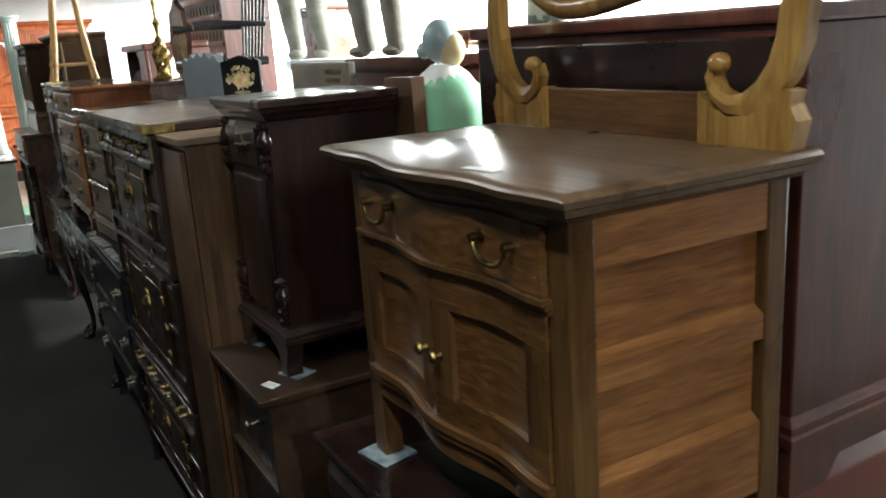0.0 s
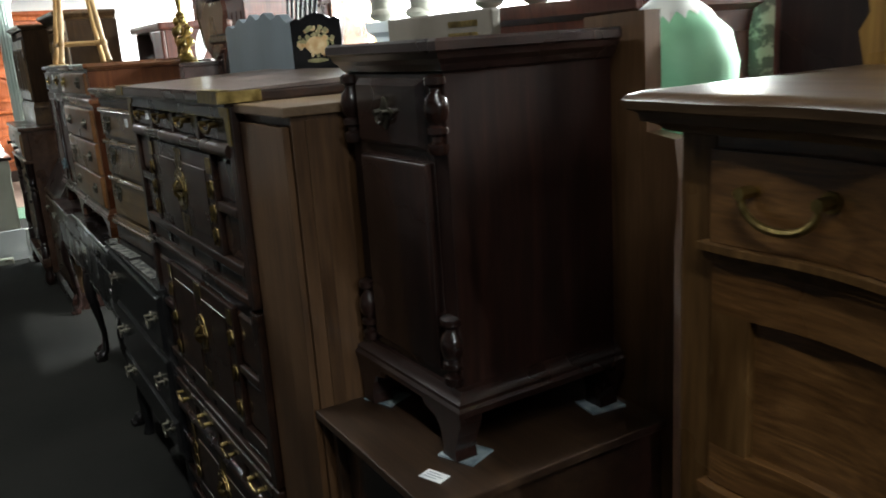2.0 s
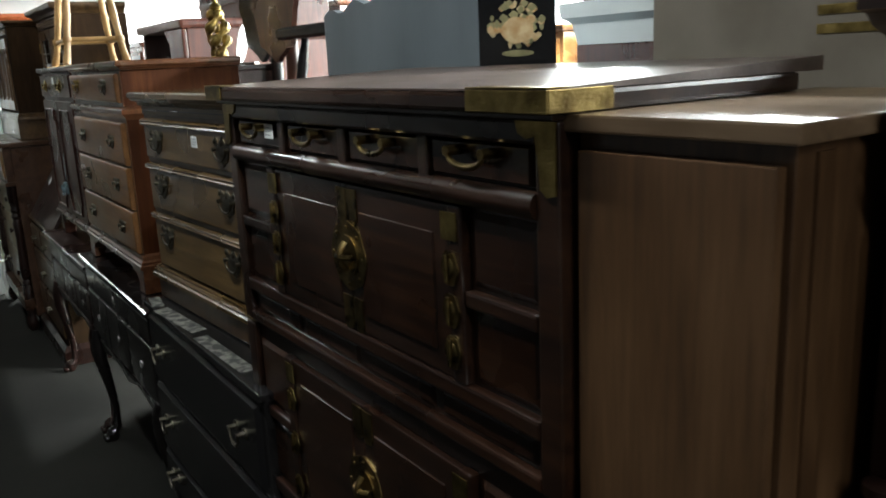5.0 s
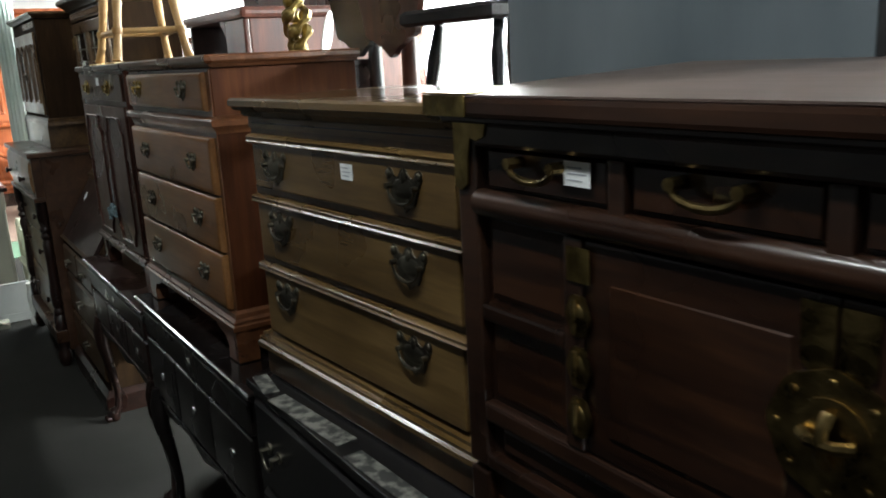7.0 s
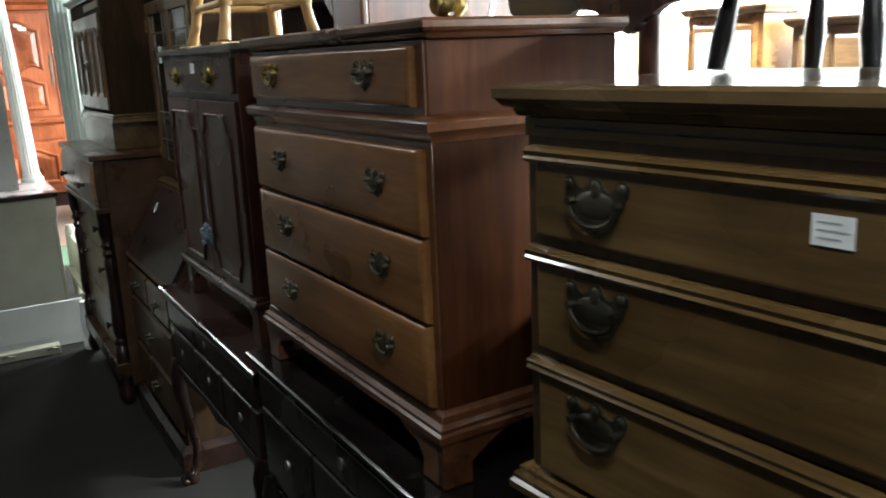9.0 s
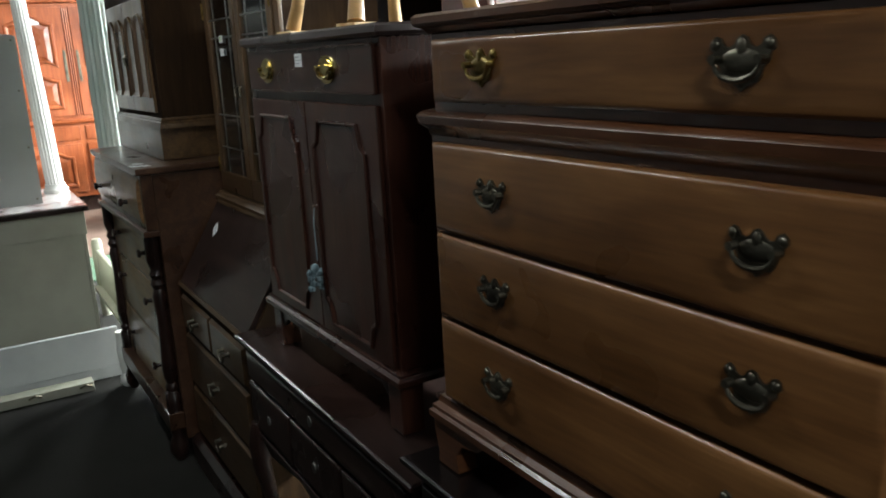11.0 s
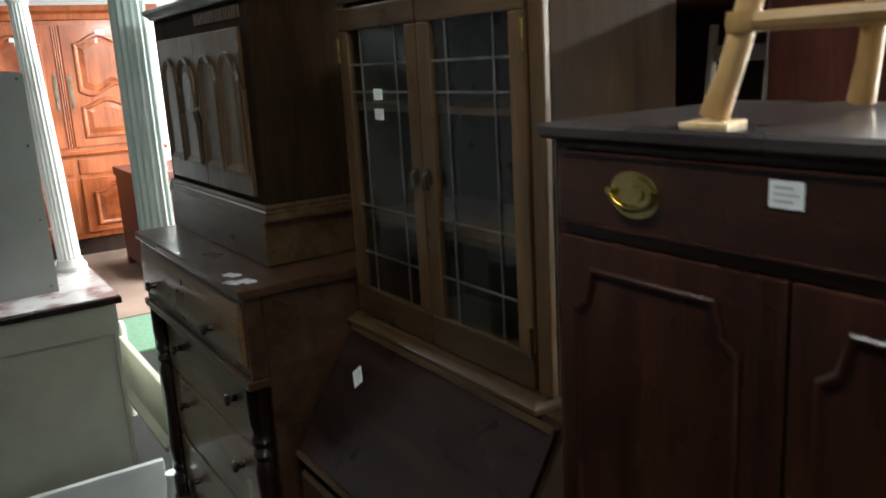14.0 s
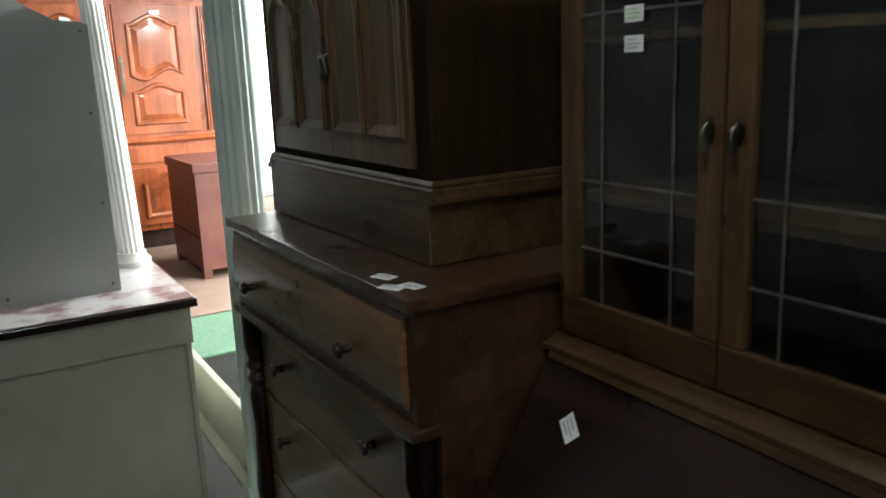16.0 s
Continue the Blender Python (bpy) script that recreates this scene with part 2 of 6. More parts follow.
NIGHT = wood("nightstand_side", (0.0084, 0.0035, 0.0028), (0.0154, 0.00595, 0.0042), (0.028, 0.0105, 0.007), "z", 0.42, 0.9, 0.8, 0.1, 0.2)
SLATE = plain("slate_glaze", (0.22, 0.32, 0.34), (0.36, 0.46, 0.47), 0.4, 0, 10, 0.2)
NEWS = plain("mottled_newsprint", (0.02, 0.02, 0.018), (0.2, 0.195, 0.17), 0.8, 0, 38, 0.3, 0.42, 0.62)
# brown board colour greyed for the light falling on it
GREYLIT = plain("greylit_brown_board", (0.12, 0.1, 0.075), (0.2, 0.175, 0.14), 0.5, 0, 4, 0.15)
STONEG = plain("rough_grey_plaster", (0.2, 0.19, 0.16), (0.33, 0.32, 0.27), 0.85, 0, 14, 0.6)
REDBOX = plain("oxblood_paint", (0.09, 0.022, 0.016), (0.15, 0.042, 0.03), 0.5, 0, 3, 0.15)
GREENMAT = plain("green_carpet", (0.05, 0.11, 0.065), (0.075, 0.15, 0.09), 0.95, 0, 30, 0.4)
YELLOW = plain("pale_yellow_paint", (0.6, 0.46, 0.24), (0.72, 0.58, 0.34), 0.5, 0, 5, 0.1)
FLOWER = plain("painted_flower", (0.55, 0.3, 0.12), (0.75, 0.6, 0.34), 0.6, 0, 40, 0.1)
LEAFP = plain("painted_leaf", (0.22, 0.2, 0.09), (0.36, 0.32, 0.16), 0.6, 0, 40, 0.1)
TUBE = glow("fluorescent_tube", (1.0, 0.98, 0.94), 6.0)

CONCRETE.node_tree.nodes["Principled BSDF"].inputs["Specular IOR Level"].default_value = 0.15

GLASS, gnt, gb = nodes_of("cabinet_glass")
gb.inputs["Base Color"].default_value = (0.75, 0.82, 0.82, 1)
gb.inputs["Roughness"].default_value, gb.inputs["Transmission Weight"].default_value, gb.inputs["IOR"].default_value = 0.03, 1.0, 1.45
MIRROR, mnt, mb = nodes_of("mirror_silver")
mb.inputs["Base Color"].default_value = (0.8, 0.84, 0.83, 1)
mb.inputs["Metallic"].default_value, mb.inputs["Roughness"].default_value = 1.0, 0.04

# ---- mesh helpers: x is depth into the row, y runs along it, z is up ----
def mesh_of(name, bm, mat, smooth=False):
    bmesh.ops.recalc_face_normals(bm, faces=bm.faces)
    me = bpy.data.meshes.new(name)
    bm.to_mesh(me)
    bm.free()
    me.materials.append(mat)
    if smooth:
        for p in me.polygons:
            p.use_smooth = True
        me.set_sharp_from_angle(angle=radians(40))
    return me


def part(name, bm, mat, parent, label="", smooth=False):
    ob = new(name, mesh_of(name, bm, mat, smooth or "moulding" in name or name == "cornice"))
    ob.parent = parent
    if label:
        ob["label"] = label
    return ob


def thing(name, x, y, z, rz, label, category, group="", kind=""):
    ob = new(name)
    ob.empty_display_size = 0.1
    ob.matrix_basis = pose(x, y, z, 0, 0, rz)
    return tagged(ob, label, category, group, kind)


def solo(name, bm, mat, label, category, m=None, smooth=False, kind="", group=""):
    ob = new(name, mesh_of(name, bm, mat, smooth))
    if m is not None:
        ob.matrix_basis = m
    return tagged(ob, label, category, group, kind)


def box(bm, x0, y0, z0, x1, y1, z1, bev=0.0):
    vs = [bm.verts.new((x, y, z)) for z in (z0, z1) for y in (y0, y1) for x in (x0, x1)]
    fs = [bm.faces.new([vs[i] for i in q]) for q in ((0, 2, 3, 1), (4, 5, 7, 6), (0, 1, 5, 4), (2, 6, 7, 3), (0, 4, 6, 2), (1, 3, 7, 5))]
    if bev:
        es = {e for f in fs for e in f.edges}
        bmesh.ops.bevel(bm, geom=list(es), offset=bev, segments=2, affect="EDGES", profile=0.6)
    return bm


def bx(x0, y0, z0, x1, y1, z1, bev=0.003):
    return box(bmesh.new(), x0, y0, z0, x1, y1, z1, bev)


def ring(bm, prof, d, w):
    """A mould of outline (out, z) swept round the front and both sides of a case w wide and d deep, mitred at the corners, closed inside."""
    paths = []
    for out, z in prof:
        paths.append([bm.verts.new(p) for p in ((d, -out, z), (-out, -out, z), (-out, w + out, z), (d, w + out, z))])
    n = len(prof)
    for i in range(n):
        a, b = paths[i], paths[(i + 1) % n]
        for k in range(3):
            bm.faces.new((a[k], a[k + 1], b[k + 1], b[k]))
    bm.faces.new([p[0] for p in paths])
    bm.faces.new([p[3] for p in reversed(paths)])
    return bm


def slab(prof, d, w):
    """A moulded top or base: closed prism whose front and side edges follow the outline (out, z), from bottom to top."""
    bm = bmesh.new()
    rows = [[bm.verts.new(p) for p in ((d, -o, z), (-o, -o, z), (-o, w + o, z), (d, w + o, z))] for o, z in prof]
    for a, b in zip(rows, rows[1:]):
        for k in range(4):
            bm.faces.new((a[k], a[(k + 1) % 4], b[(k + 1) % 4], b[k]))
    bm.faces.new(list(reversed(rows[0])))
    bm.faces.new(rows[-1])
    return bm


def extrude_y(bm, prof, y0, y1):
    """A closed outline of (x, z) drawn out along y."""
    a = [bm.verts.new((x, y0, z)) for x, z in prof]
    b = [bm.verts.new((x, y1, z)) for x, z in prof]
    n = len(prof)
    for i in range(n):
        bm.faces.new((a[i], a[(i + 1) % n], b[(i + 1) % n], b[i]))
    bm.faces.new(list(reversed(a)))
    bm.faces.new(b)
    return bm


def extrude_x(bm, prof, x0, x1):
    """A closed outline of (y, z) drawn out along x."""
    a = [bm.verts.new((x0, y, z)) for y, z in prof]
    b = [bm.verts.new((x1, y, z)) for y, z in prof]
    n = len(prof)
    for i in range(n):
        bm.faces.new((a[i], a[(i + 1) % n], b[(i + 1) % n], b[i]))
    bm.faces.new(list(reversed(a)))
    bm.faces.new(b)
    return bm


def lathe(bm, prof, cx=0.0, cy=0.0, seg=16, flute=0.0):
    rows = []
    for r, z in prof:
        rows.append([bm.verts.new((cx + r * (1 - flute * (k % 2)) * math.cos(2 * math.pi * k / seg), cy + r * (1 - flute * (k % 2)) * math.sin(2 * math.pi * k / seg), z)) for k in range(seg)])
    for a, b in zip(rows, rows[1:]):
        for k in range(seg):
            bm.faces.new((a[k], a[(k + 1) % seg], b[(k + 1) % seg], b[k]))
    bm.faces.new(list(reversed(rows[0])))
    bm.faces.new(rows[-1])
    return bm


def tube(bm, pts, r, seg=8):
    """A round bar along points; r may be a number or one radius a point."""
    pts = [Vector(p) for p in pts]
    rs = r if isinstance(r, (list, tuple)) else [r] * len(pts)
    rows = []
    side = None
    for i, p in enumerate(pts):
        d = (pts[min(i + 1, len(pts) - 1)] - pts[max(i - 1, 0)]).normalized()
        if side is None:
            side = d.orthogonal().normalized()
        side = (side - d * side.dot(d)).normalized()
        up = d.cross(side)
        rows.append([bm.verts.new(p + rs[i] * (math.cos(2 * math.pi * k / seg) * side + math.sin(2 * math.pi * k / seg) * up)) for k in range(seg)])
    for a, b in zip(rows, rows[1:]):
        for k in range(seg):
            bm.faces.new((a[k], a[(k + 1) % seg], b[(k + 1) % seg], b[k]))
    bm.faces.new(list(reversed(rows[0])))
    bm.faces.new(rows[-1])
    return bm


def blob(bm, c, rad, seg=12, rings=8):
    """An ellipsoid of radii rad round c."""
    top = bm.verts.new((c[0], c[1], c[2] + rad[2]))
    low = bm.verts.new((c[0], c[1], c[2] - rad[2]))
    rows = []
    for i in range(1, rings):
        a = math.pi * i / rings
        rows.append([bm.verts.new((c[0] + rad[0] * math.sin(a) * math.cos(2 * math.pi * k / seg), c[1] + rad[1] * math.sin(a) * math.sin(2 * math.pi * k / seg), c[2] + rad[2] * math.cos(a))) for k in range(seg)])
    for k in range(seg):
        bm.faces.new((top, rows[0][k], rows[0][(k + 1) % seg]))
        bm.faces.new((low, rows[-1][(k + 1) % seg], rows[-1][k]))
    for a, b in zip(rows, rows[1:]):
        for k in range(seg):
            bm.faces.new((a[k], b[k], b[(k + 1) % seg], a[(k + 1) % seg]))
    return bm


def disc_x(bm, y, z, ry, rz, x0, x1, seg=24, scallop=0.0, lobes=8):
    """An oval plate standing in the front plane, with a wavy rim if scallop is given."""
    pr = []
    for k in range(seg):
        a = 2 * math.pi * k / seg
        s = 1 + scallop * math.cos(lobes * a)
        pr.append((y + ry * s * math.cos(a), z + rz * s * math.sin(a)))
    return extrude_x(bm, pr, x0, x1)


def bail(bm, y, z, w, drop, x, r=0.004, stand=0.018):
    """A drop handle: a bowed bar between two posts."""
    pts = []
    for k in range(13):
        a = math.pi * k / 12
        pts.append((x - stand, y - w / 2 * math.cos(a), z - drop * math.sin(a) ** 0.8))
    tube(bm, pts, [r * (0.75 + 0.45 * math.sin(math.pi * k / 12)) for k in range(13)], 8)
    for s in (-1, 1):
        tube(bm, [(x, y + s * w / 2, z), (x - stand - 0.004, y + s * w / 2, z)], r * 1.7, 8)
    return bm


def bat_handle(parent, y, z, x, w=0.075, mat=None):
    """A batwing handle: lobed backplate with scrolled ends, a crest and a drop, two posts and a bail."""
    half = [(0.0, 0.34), (0.07, 0.31), (0.13, 0.22), (0.2, 0.18), (0.28, 0.2), (0.34, 0.3), (0.42, 0.33), (0.49, 0.27), (0.5, 0.17), (0.43, 0.1), (0.42, 0.02), (0.34, -0.06), (0.3, -0.18), (0.24, -0.26), (0.13, -0.28), (0.06, -0.33), (0.0, -0.38)]
    pr = [(y + a * w, z + b * w) for a, b in half + [(-a, b) for a, b in reversed(half[1:-1])]]
    bm = extrude_x(bmesh.new(), pr, x - 0.003, x)
    for q in (-1, 1):
        blob(bm, (x - 0.003, y + q * w * 0.42, z + w * 0.22), (0.004, w * 0.07, w * 0.08), 10, 6)
    blob(bm, (x - 0.002, y, z + w * 0.01), (0.0045, w * 0.34, w * 0.17), 18, 10)
    blob(bm, (x - 0.003, y, z + w * 0.18), (0.004, w * 0.08, w * 0.13), 10, 6)
    blob(bm, (x - 0.003, y, z - w * 0.27), (0.003, w * 0.05, w * 0.06), 10, 6)
    part("backplate", bm, mat or IRON, parent, "", True)
    return part("handle", bail(bmesh.new(), y, z + w * 0.04, w * 0.72, w * 0.27, x, 0.003, 0.011), mat or IRON, parent, "", True)


def bail_handle(parent, y, z, x, w=0.07, mat=None, r=0.004, drop=0.03, rose=0.011):
    bm = bmesh.new()
    bail(bm, y, z, w, drop, x, r, 0.02)
    for s in (-1, 1):
        disc_x(bm, y + s * w / 2, z, rose, rose, x - 0.004, x, 14)
    return part("handle", bm, mat or BRASS, parent, "", True)


def knob(parent, y, z, x, r=0.014, mat=None, deep=0.03):
    bm = bmesh.new()
    lathe(bm, [(r * 0.55, 0), (r * 0.45, deep * 0.45), (r, deep * 0.7), (r * 0.8, deep * 0.95), (r * 0.3, deep)], 0, 0, 14)
    bmesh.ops.transform(bm, matrix=Matrix.Translation((x, y, z)) @ Matrix.Rotation(-math.pi / 2, 4, "Y"), verts=bm.verts)
    return part("knob", bm, mat or IRON, parent, "", True)


def raised(bm, y0, z0, y1, z1, x, t, bev):
    """A drawer front or panel proud of the plane x, with sloped edges."""
    a = [bm.verts.new(p) for p in ((x, y0, z0), (x, y1, z0), (x, y1, z1), (x, y0, z1))]
    b = [bm.verts.new(p) for p in ((x - t, y0 + bev, z0 + bev), (x - t, y1 - bev, z0 + bev), (x - t, y1 - bev, z1 - bev), (x - t, y0 + bev, z1 - bev))]
    for k in range(4):
        bm.faces.new((a[k], a[(k + 1) % 4], b[(k + 1) % 4], b[k]))
    bm.faces.new(list(reversed(a)))
    bm.faces.new(b)
    return bm


def lipped(bm, y0, z0, y1, z1, x, t, lip=0.012):
    """A drawer front with a rounded lip: a thin square edge, then a swelling quarter round to the flat face."""
    rows = []
    for out, ins in ((0.0, 0.0), (0.45, 0.0), (0.62, 0.06), (0.78, 0.22), (0.9, 0.5), (0.97, 0.8), (1.0, 1.15)):
        i = lip * ins
        rows.append([bm.verts.new((x - t * out, y, z)) for y, z in ((y0 + i, z0 + i), (y1 - i, z0 + i), (y1 - i, z1 - i), (y0 + i, z1 - i))])
    for a, b in zip(rows, rows[1:]):
        for k in range(4):
            bm.faces.new((a[k], a[(k + 1) % 4], b[(k + 1) % 4], b[k]))
    bm.faces.new(list(reversed(rows[0])))
    bm.faces.new(rows[-1])
    return bm


def sticker(m, w, h, label="white paper price label with faint print", mat=None, bars=3):
    """A small price label lying in its local xy plane."""
    e = thing("price_label", 0, 0, 0, 0, label, "label", "price labels")
    e.matrix_basis = m
    part("paper", box(bmesh.new(), -w / 2, -h / 2, 0.0006, w / 2, h / 2, 0.0014), PAPER, e)
    for k in range(bars):
        zz = -h / 2 + h * (k + 1) / (bars + 1)
        part("print_line", box(bmesh.new(), -w * 0.36, zz - h * 0.035, 0.0014, w * (0.36 if k % 2 else 0.2), zz + h * 0.035, 0.0018), mat or INK, e)
    return e


def label_on(e, lx, ly, lz, w=0.045, h=0.03, **kw):
    """A label on the front of a thing, at a place in that thing's own measure."""
    return sticker(e.matrix_basis @ pose(lx, ly, lz) @ Matrix(((0, 0, -1, 0), (-1, 0, 0, 0), (0, 1, 0, 0), (0, 0, 0, 1))), w, h, **kw)


def band(bm, pts, widths, x0, x1):
    """A flat curved board: a line of (y, z) given a width at each point, drawn out along x."""
    left, right = [], []
    for i, (y, z) in enumerate(pts):
        a, b = Vector(pts[max(i - 1, 0)]), Vector(pts[min(i + 1, len(pts) - 1)])
        d = (b - a).normalized()
        left.append((y - d.y * widths[i] / 2, z + d.x * widths[i] / 2))
        right.append((y + d.y * widths[i] / 2, z - d.x * widths[i] / 2))
    n = len(pts)
    rows = [[bm.verts.new((x, *p)) for p in side] for side, x in ((left, x0 + 0.006), (left, x1), (right, x1), (right, x0 + 0.006))]
    rows.insert(0, [bm.verts.new((x0, (l[0] + r[0]) / 2, (l[1] + r[1]) / 2)) for l, r in zip(left, right)])
    for a, b in zip(rows, rows[1:] + rows[:1]):
        for k in range(n - 1):
            bm.faces.new((a[k], a[k + 1], b[k + 1], b[k]))
    for k in (0, n - 1):
        bm.faces.new([r[k] for r in rows])
    return bm


def front_label(x, y, z, w=0.045, h=0.03, rz=0.0, roll=0.0, **kw):
    """A label on a face that looks to the aisle (-x)."""
    m = pose(x, y, z, 0, 0, rz) @ Matrix(((0, 0, -1, 0), (-1, 0, 0, 0), (0, 1, 0, 0), (0, 0, 0, 1))) @ pose(0, 0, 0, 0, 0, roll)
    return sticker(m, w, h, **kw)

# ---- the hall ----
solo("floor", bx(-2.6, -4, -0.12, 6.7, 19, 0, 0), CONCRETE, "concrete floor, coloured darker to keep the aisle dim", "floor", kind="structure")
solo("ceiling", bx(-2.6, -4, 3.15, 6.7, 19, 3.3, 0), CEIL, "plain dark ceiling, unseen", "ceiling", kind="structure")
solo("wall_east", bx(6.5, -4, 0, 6.7, 19, 3.15, 0), WALLW, "white painted wall", "wall", kind="structure")
solo("wall_west", bx(-2.6, -4, 0, -2.4, 19, 3.15, 0), WALLD, "unseen dull grey wall closing the aisle side", "wall", kind="structure")
solo("wall_north", bx(-2.4, 18.8, 0, 6.5, 19, 3.15, 0), WALLW, "white painted end wall", "wall", kind="structure")
solo("wall_south", bx(-2.4, -4, 0, 6.5, -3.8, 3.15, 0), WALLD, "unseen grey end wall", "wall", kind="structure")
# unseen screen, added to keep hall light off the near sides
solo("wall_partition", bx(3.0, 0.4, 0, 6.5, 0.5, 3.15, 0), WALLD, "unseen dark grey screen wall added to block light", "wall", kind="structure")
# unseen fixtures, added to go with the assumed lamps
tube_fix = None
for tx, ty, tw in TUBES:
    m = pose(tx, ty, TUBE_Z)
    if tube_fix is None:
        tube_fix = thing("ceiling_light", tx, ty, TUBE_Z, 0, "assumed white fluorescent batten under the ceiling, out of view", "ceiling light", "ceiling lights")
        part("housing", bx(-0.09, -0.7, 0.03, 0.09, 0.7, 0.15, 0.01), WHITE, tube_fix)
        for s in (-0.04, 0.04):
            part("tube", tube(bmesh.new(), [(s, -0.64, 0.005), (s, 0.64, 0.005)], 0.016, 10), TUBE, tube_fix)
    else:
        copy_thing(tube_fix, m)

# ---- the row of furniture along the aisle, from the start of the walk ----
def ogee(h, out):
    """Outline of a moulded edge, from bottom to top."""
    return [(0.0, 0.0), (out * 0.35, 0.0), (out * 0.45, h * 0.22), (out * 0.75, h * 0.38), (out * 0.8, h * 0.55), (out, h * 0.62), (out, h * 0.88), (out * 0.85, h)]


def base_mould(h, out):
    return [(out, 0.0), (out, h * 0.4), (out * 0.8, h * 0.48), (out * 0.8, h * 0.6), (out * 0.45, h * 0.75), (out * 0.4, h * 0.9), (0.0, h)]


def wave(y, w):
    """Depth by which a serpentine front swells at y: full in the middle, slight at the ends."""
    u = abs(y - w / 2) / w
    if u < 0.26:
        return 0.026 * (0.5 + 0.5 * math.cos(math.pi * u / 0.26))
    return 0.007 * (0.5 - 0.5 * math.cos(2 * math.pi * (u - 0.26) / 0.26))


def serp(bm, y0, y1, z0, z1, t0, w, n=28, back=0.02):
    """A panel whose front follows the serpentine line; t0 is its stand-off."""
    f0, f1, b0, b1 = [], [], [], []
    for k in range(n + 1):
        y = y0 + (y1 - y0) * k / n
        x = -wave(y, w) - t0
        f0.append(bm.verts.new((x, y, z0)))
        f1.append(bm.verts.new((x, y, z1)))
        b0.append(bm.verts.new((back, y, z0)))
        b1.append(bm.verts.new((back, y, z1)))
    for k in range(n):
        bm.faces.new((f0[k], f0[k + 1], f1[k + 1], f1[k]))
        bm.faces.new((b0[k], b1[k], b1[k + 1], b0[k + 1]))
        bm.faces.new((f1[k], f1[k + 1], b1[k + 1], b1[k]))
        bm.faces.new((f0[k], b0[k], b0[k + 1], f0[k + 1]))
    for k in (0, n):
        bm.faces.new((f0[k], f1[k], b1[k], b0[k]))
    return bm


def washstand():
    e = thing("washstand", 0.800, 2.070, 0.937, -0.8, "golden oak serpentine washstand with harp mirror, on a black cabinet", "washstand")
    W, D, B, T = 0.715, 0.435, 0.195, 0.637
    # posts run to the floor of the stack as legs
    for y in (0.0, W - 0.05):
        for x in (0.0, D - 0.045):
            part("post", bx(x, y, 0.0 if x else 0.0, x + 0.045, y + 0.05, T, 0.004), OAK_V, e)
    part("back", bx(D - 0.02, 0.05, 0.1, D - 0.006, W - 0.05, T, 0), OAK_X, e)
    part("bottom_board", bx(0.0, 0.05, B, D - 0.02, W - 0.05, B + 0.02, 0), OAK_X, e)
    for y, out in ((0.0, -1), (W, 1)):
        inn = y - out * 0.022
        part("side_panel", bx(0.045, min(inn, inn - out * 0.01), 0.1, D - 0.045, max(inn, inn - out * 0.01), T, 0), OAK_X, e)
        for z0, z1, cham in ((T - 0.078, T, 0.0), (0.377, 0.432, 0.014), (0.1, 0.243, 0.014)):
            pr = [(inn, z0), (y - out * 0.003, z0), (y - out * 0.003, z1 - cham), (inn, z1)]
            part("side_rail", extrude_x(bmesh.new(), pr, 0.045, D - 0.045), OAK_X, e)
    # serpentine front: drawer, moulding, doors, base rail
    part("apron", serp(bmesh.new(), 0.05, W - 0.05, T - 0.016, T - 0.002, -0.008, W), OAK, e)
    dr = part("drawer", serp(bmesh.new(), 0.052, W - 0.052, T - 0.118, T - 0.016, 0.004, W), OAK, e, "serpentine oak drawer front", True)
    for y in (0.165, 0.565):
        bail_handle(dr, y, T - 0.056, -wave(y, W) - 0.004, 0.09, BRASS, 0.0042, 0.034, 0.011)
    for z, h, t in ((T - 0.127, 0.008, 0.014), (T - 0.135, 0.007, 0.008), (T - 0.142, 0.006, 0.004)):
        part("moulding", serp(bmesh.new(), 0.04, W - 0.04, z, z + h, t, W), OAK_V, e, "", True)
    for y0, y1, ky in ((0.052, W / 2 - 0.001, W / 2 - 0.025), (W / 2 + 0.001, W - 0.052, W / 2 + 0.025)):
        d = part("door", serp(bmesh.new(), y0 + 0.05, y1 - 0.05, B + 0.075, T - 0.195, -0.012, W), OAK, e, "panelled oak door", True)
        for a, b2, c, f in ((y0, y1, B + 0.03, B + 0.078), (y0, y1, T - 0.2, T - 0.143), (y0, y0 + 0.052, B + 0.078, T - 0.2), (y1 - 0.052, y1, B + 0.078, T - 0.2)):
            part("door_frame", serp(bmesh.new(), a, b2, c, f, 0.0, W, 12), OAK_V if f - c > 0.1 else OAK, d, "", True)
        knob(d, ky, B + 0.155, -wave(ky, W) - 0.001, 0.012, BRASS, 0.022)
    for z, t in ((B - 0.002, 0.006), (B + 0.014, 0.012)):
        part("base_moulding", serp(bmesh.new(), 0.045, W - 0.045, z, z + 0.014, t, W), OAK, e, "", True)
    part("base_rail", serp(bmesh.new(), 0.045, W - 0.045, B - 0.045, B, -0.006, W), OAK, e, "", True)
    # top with a swelling front edge
    bm = bmesh.new()
    prof = [(0.012, 0.0), (0.02, 0.008), (0.034, 0.012), (0.036, 0.022), (0.046, 0.026), (0.05, 0.036), (0.046, 0.042), (0.034, 0.046)]
    rows = []
    n = 30
    for o, z in prof:
        r = [bm.verts.new((D + 0.012, -o, T + z))]
        for k in range(n + 1):
            y = -o + (W + 2 * o) * k / n
            r.append(bm.verts.new((-o * 0.9 - wave(min(max(y, 0), W), W) * 1, y, T + z)))
        r.append(bm.verts.new((D + 0.012, W + o, T + z)))
        rows.append(r)
    m = len(rows[0])
    for a, b2 in zip(rows, rows[1:]):
        for k in range(m):
            bm.faces.new((a[k], a[(k + 1) % m], b2[(k + 1) % m], b2[k]))
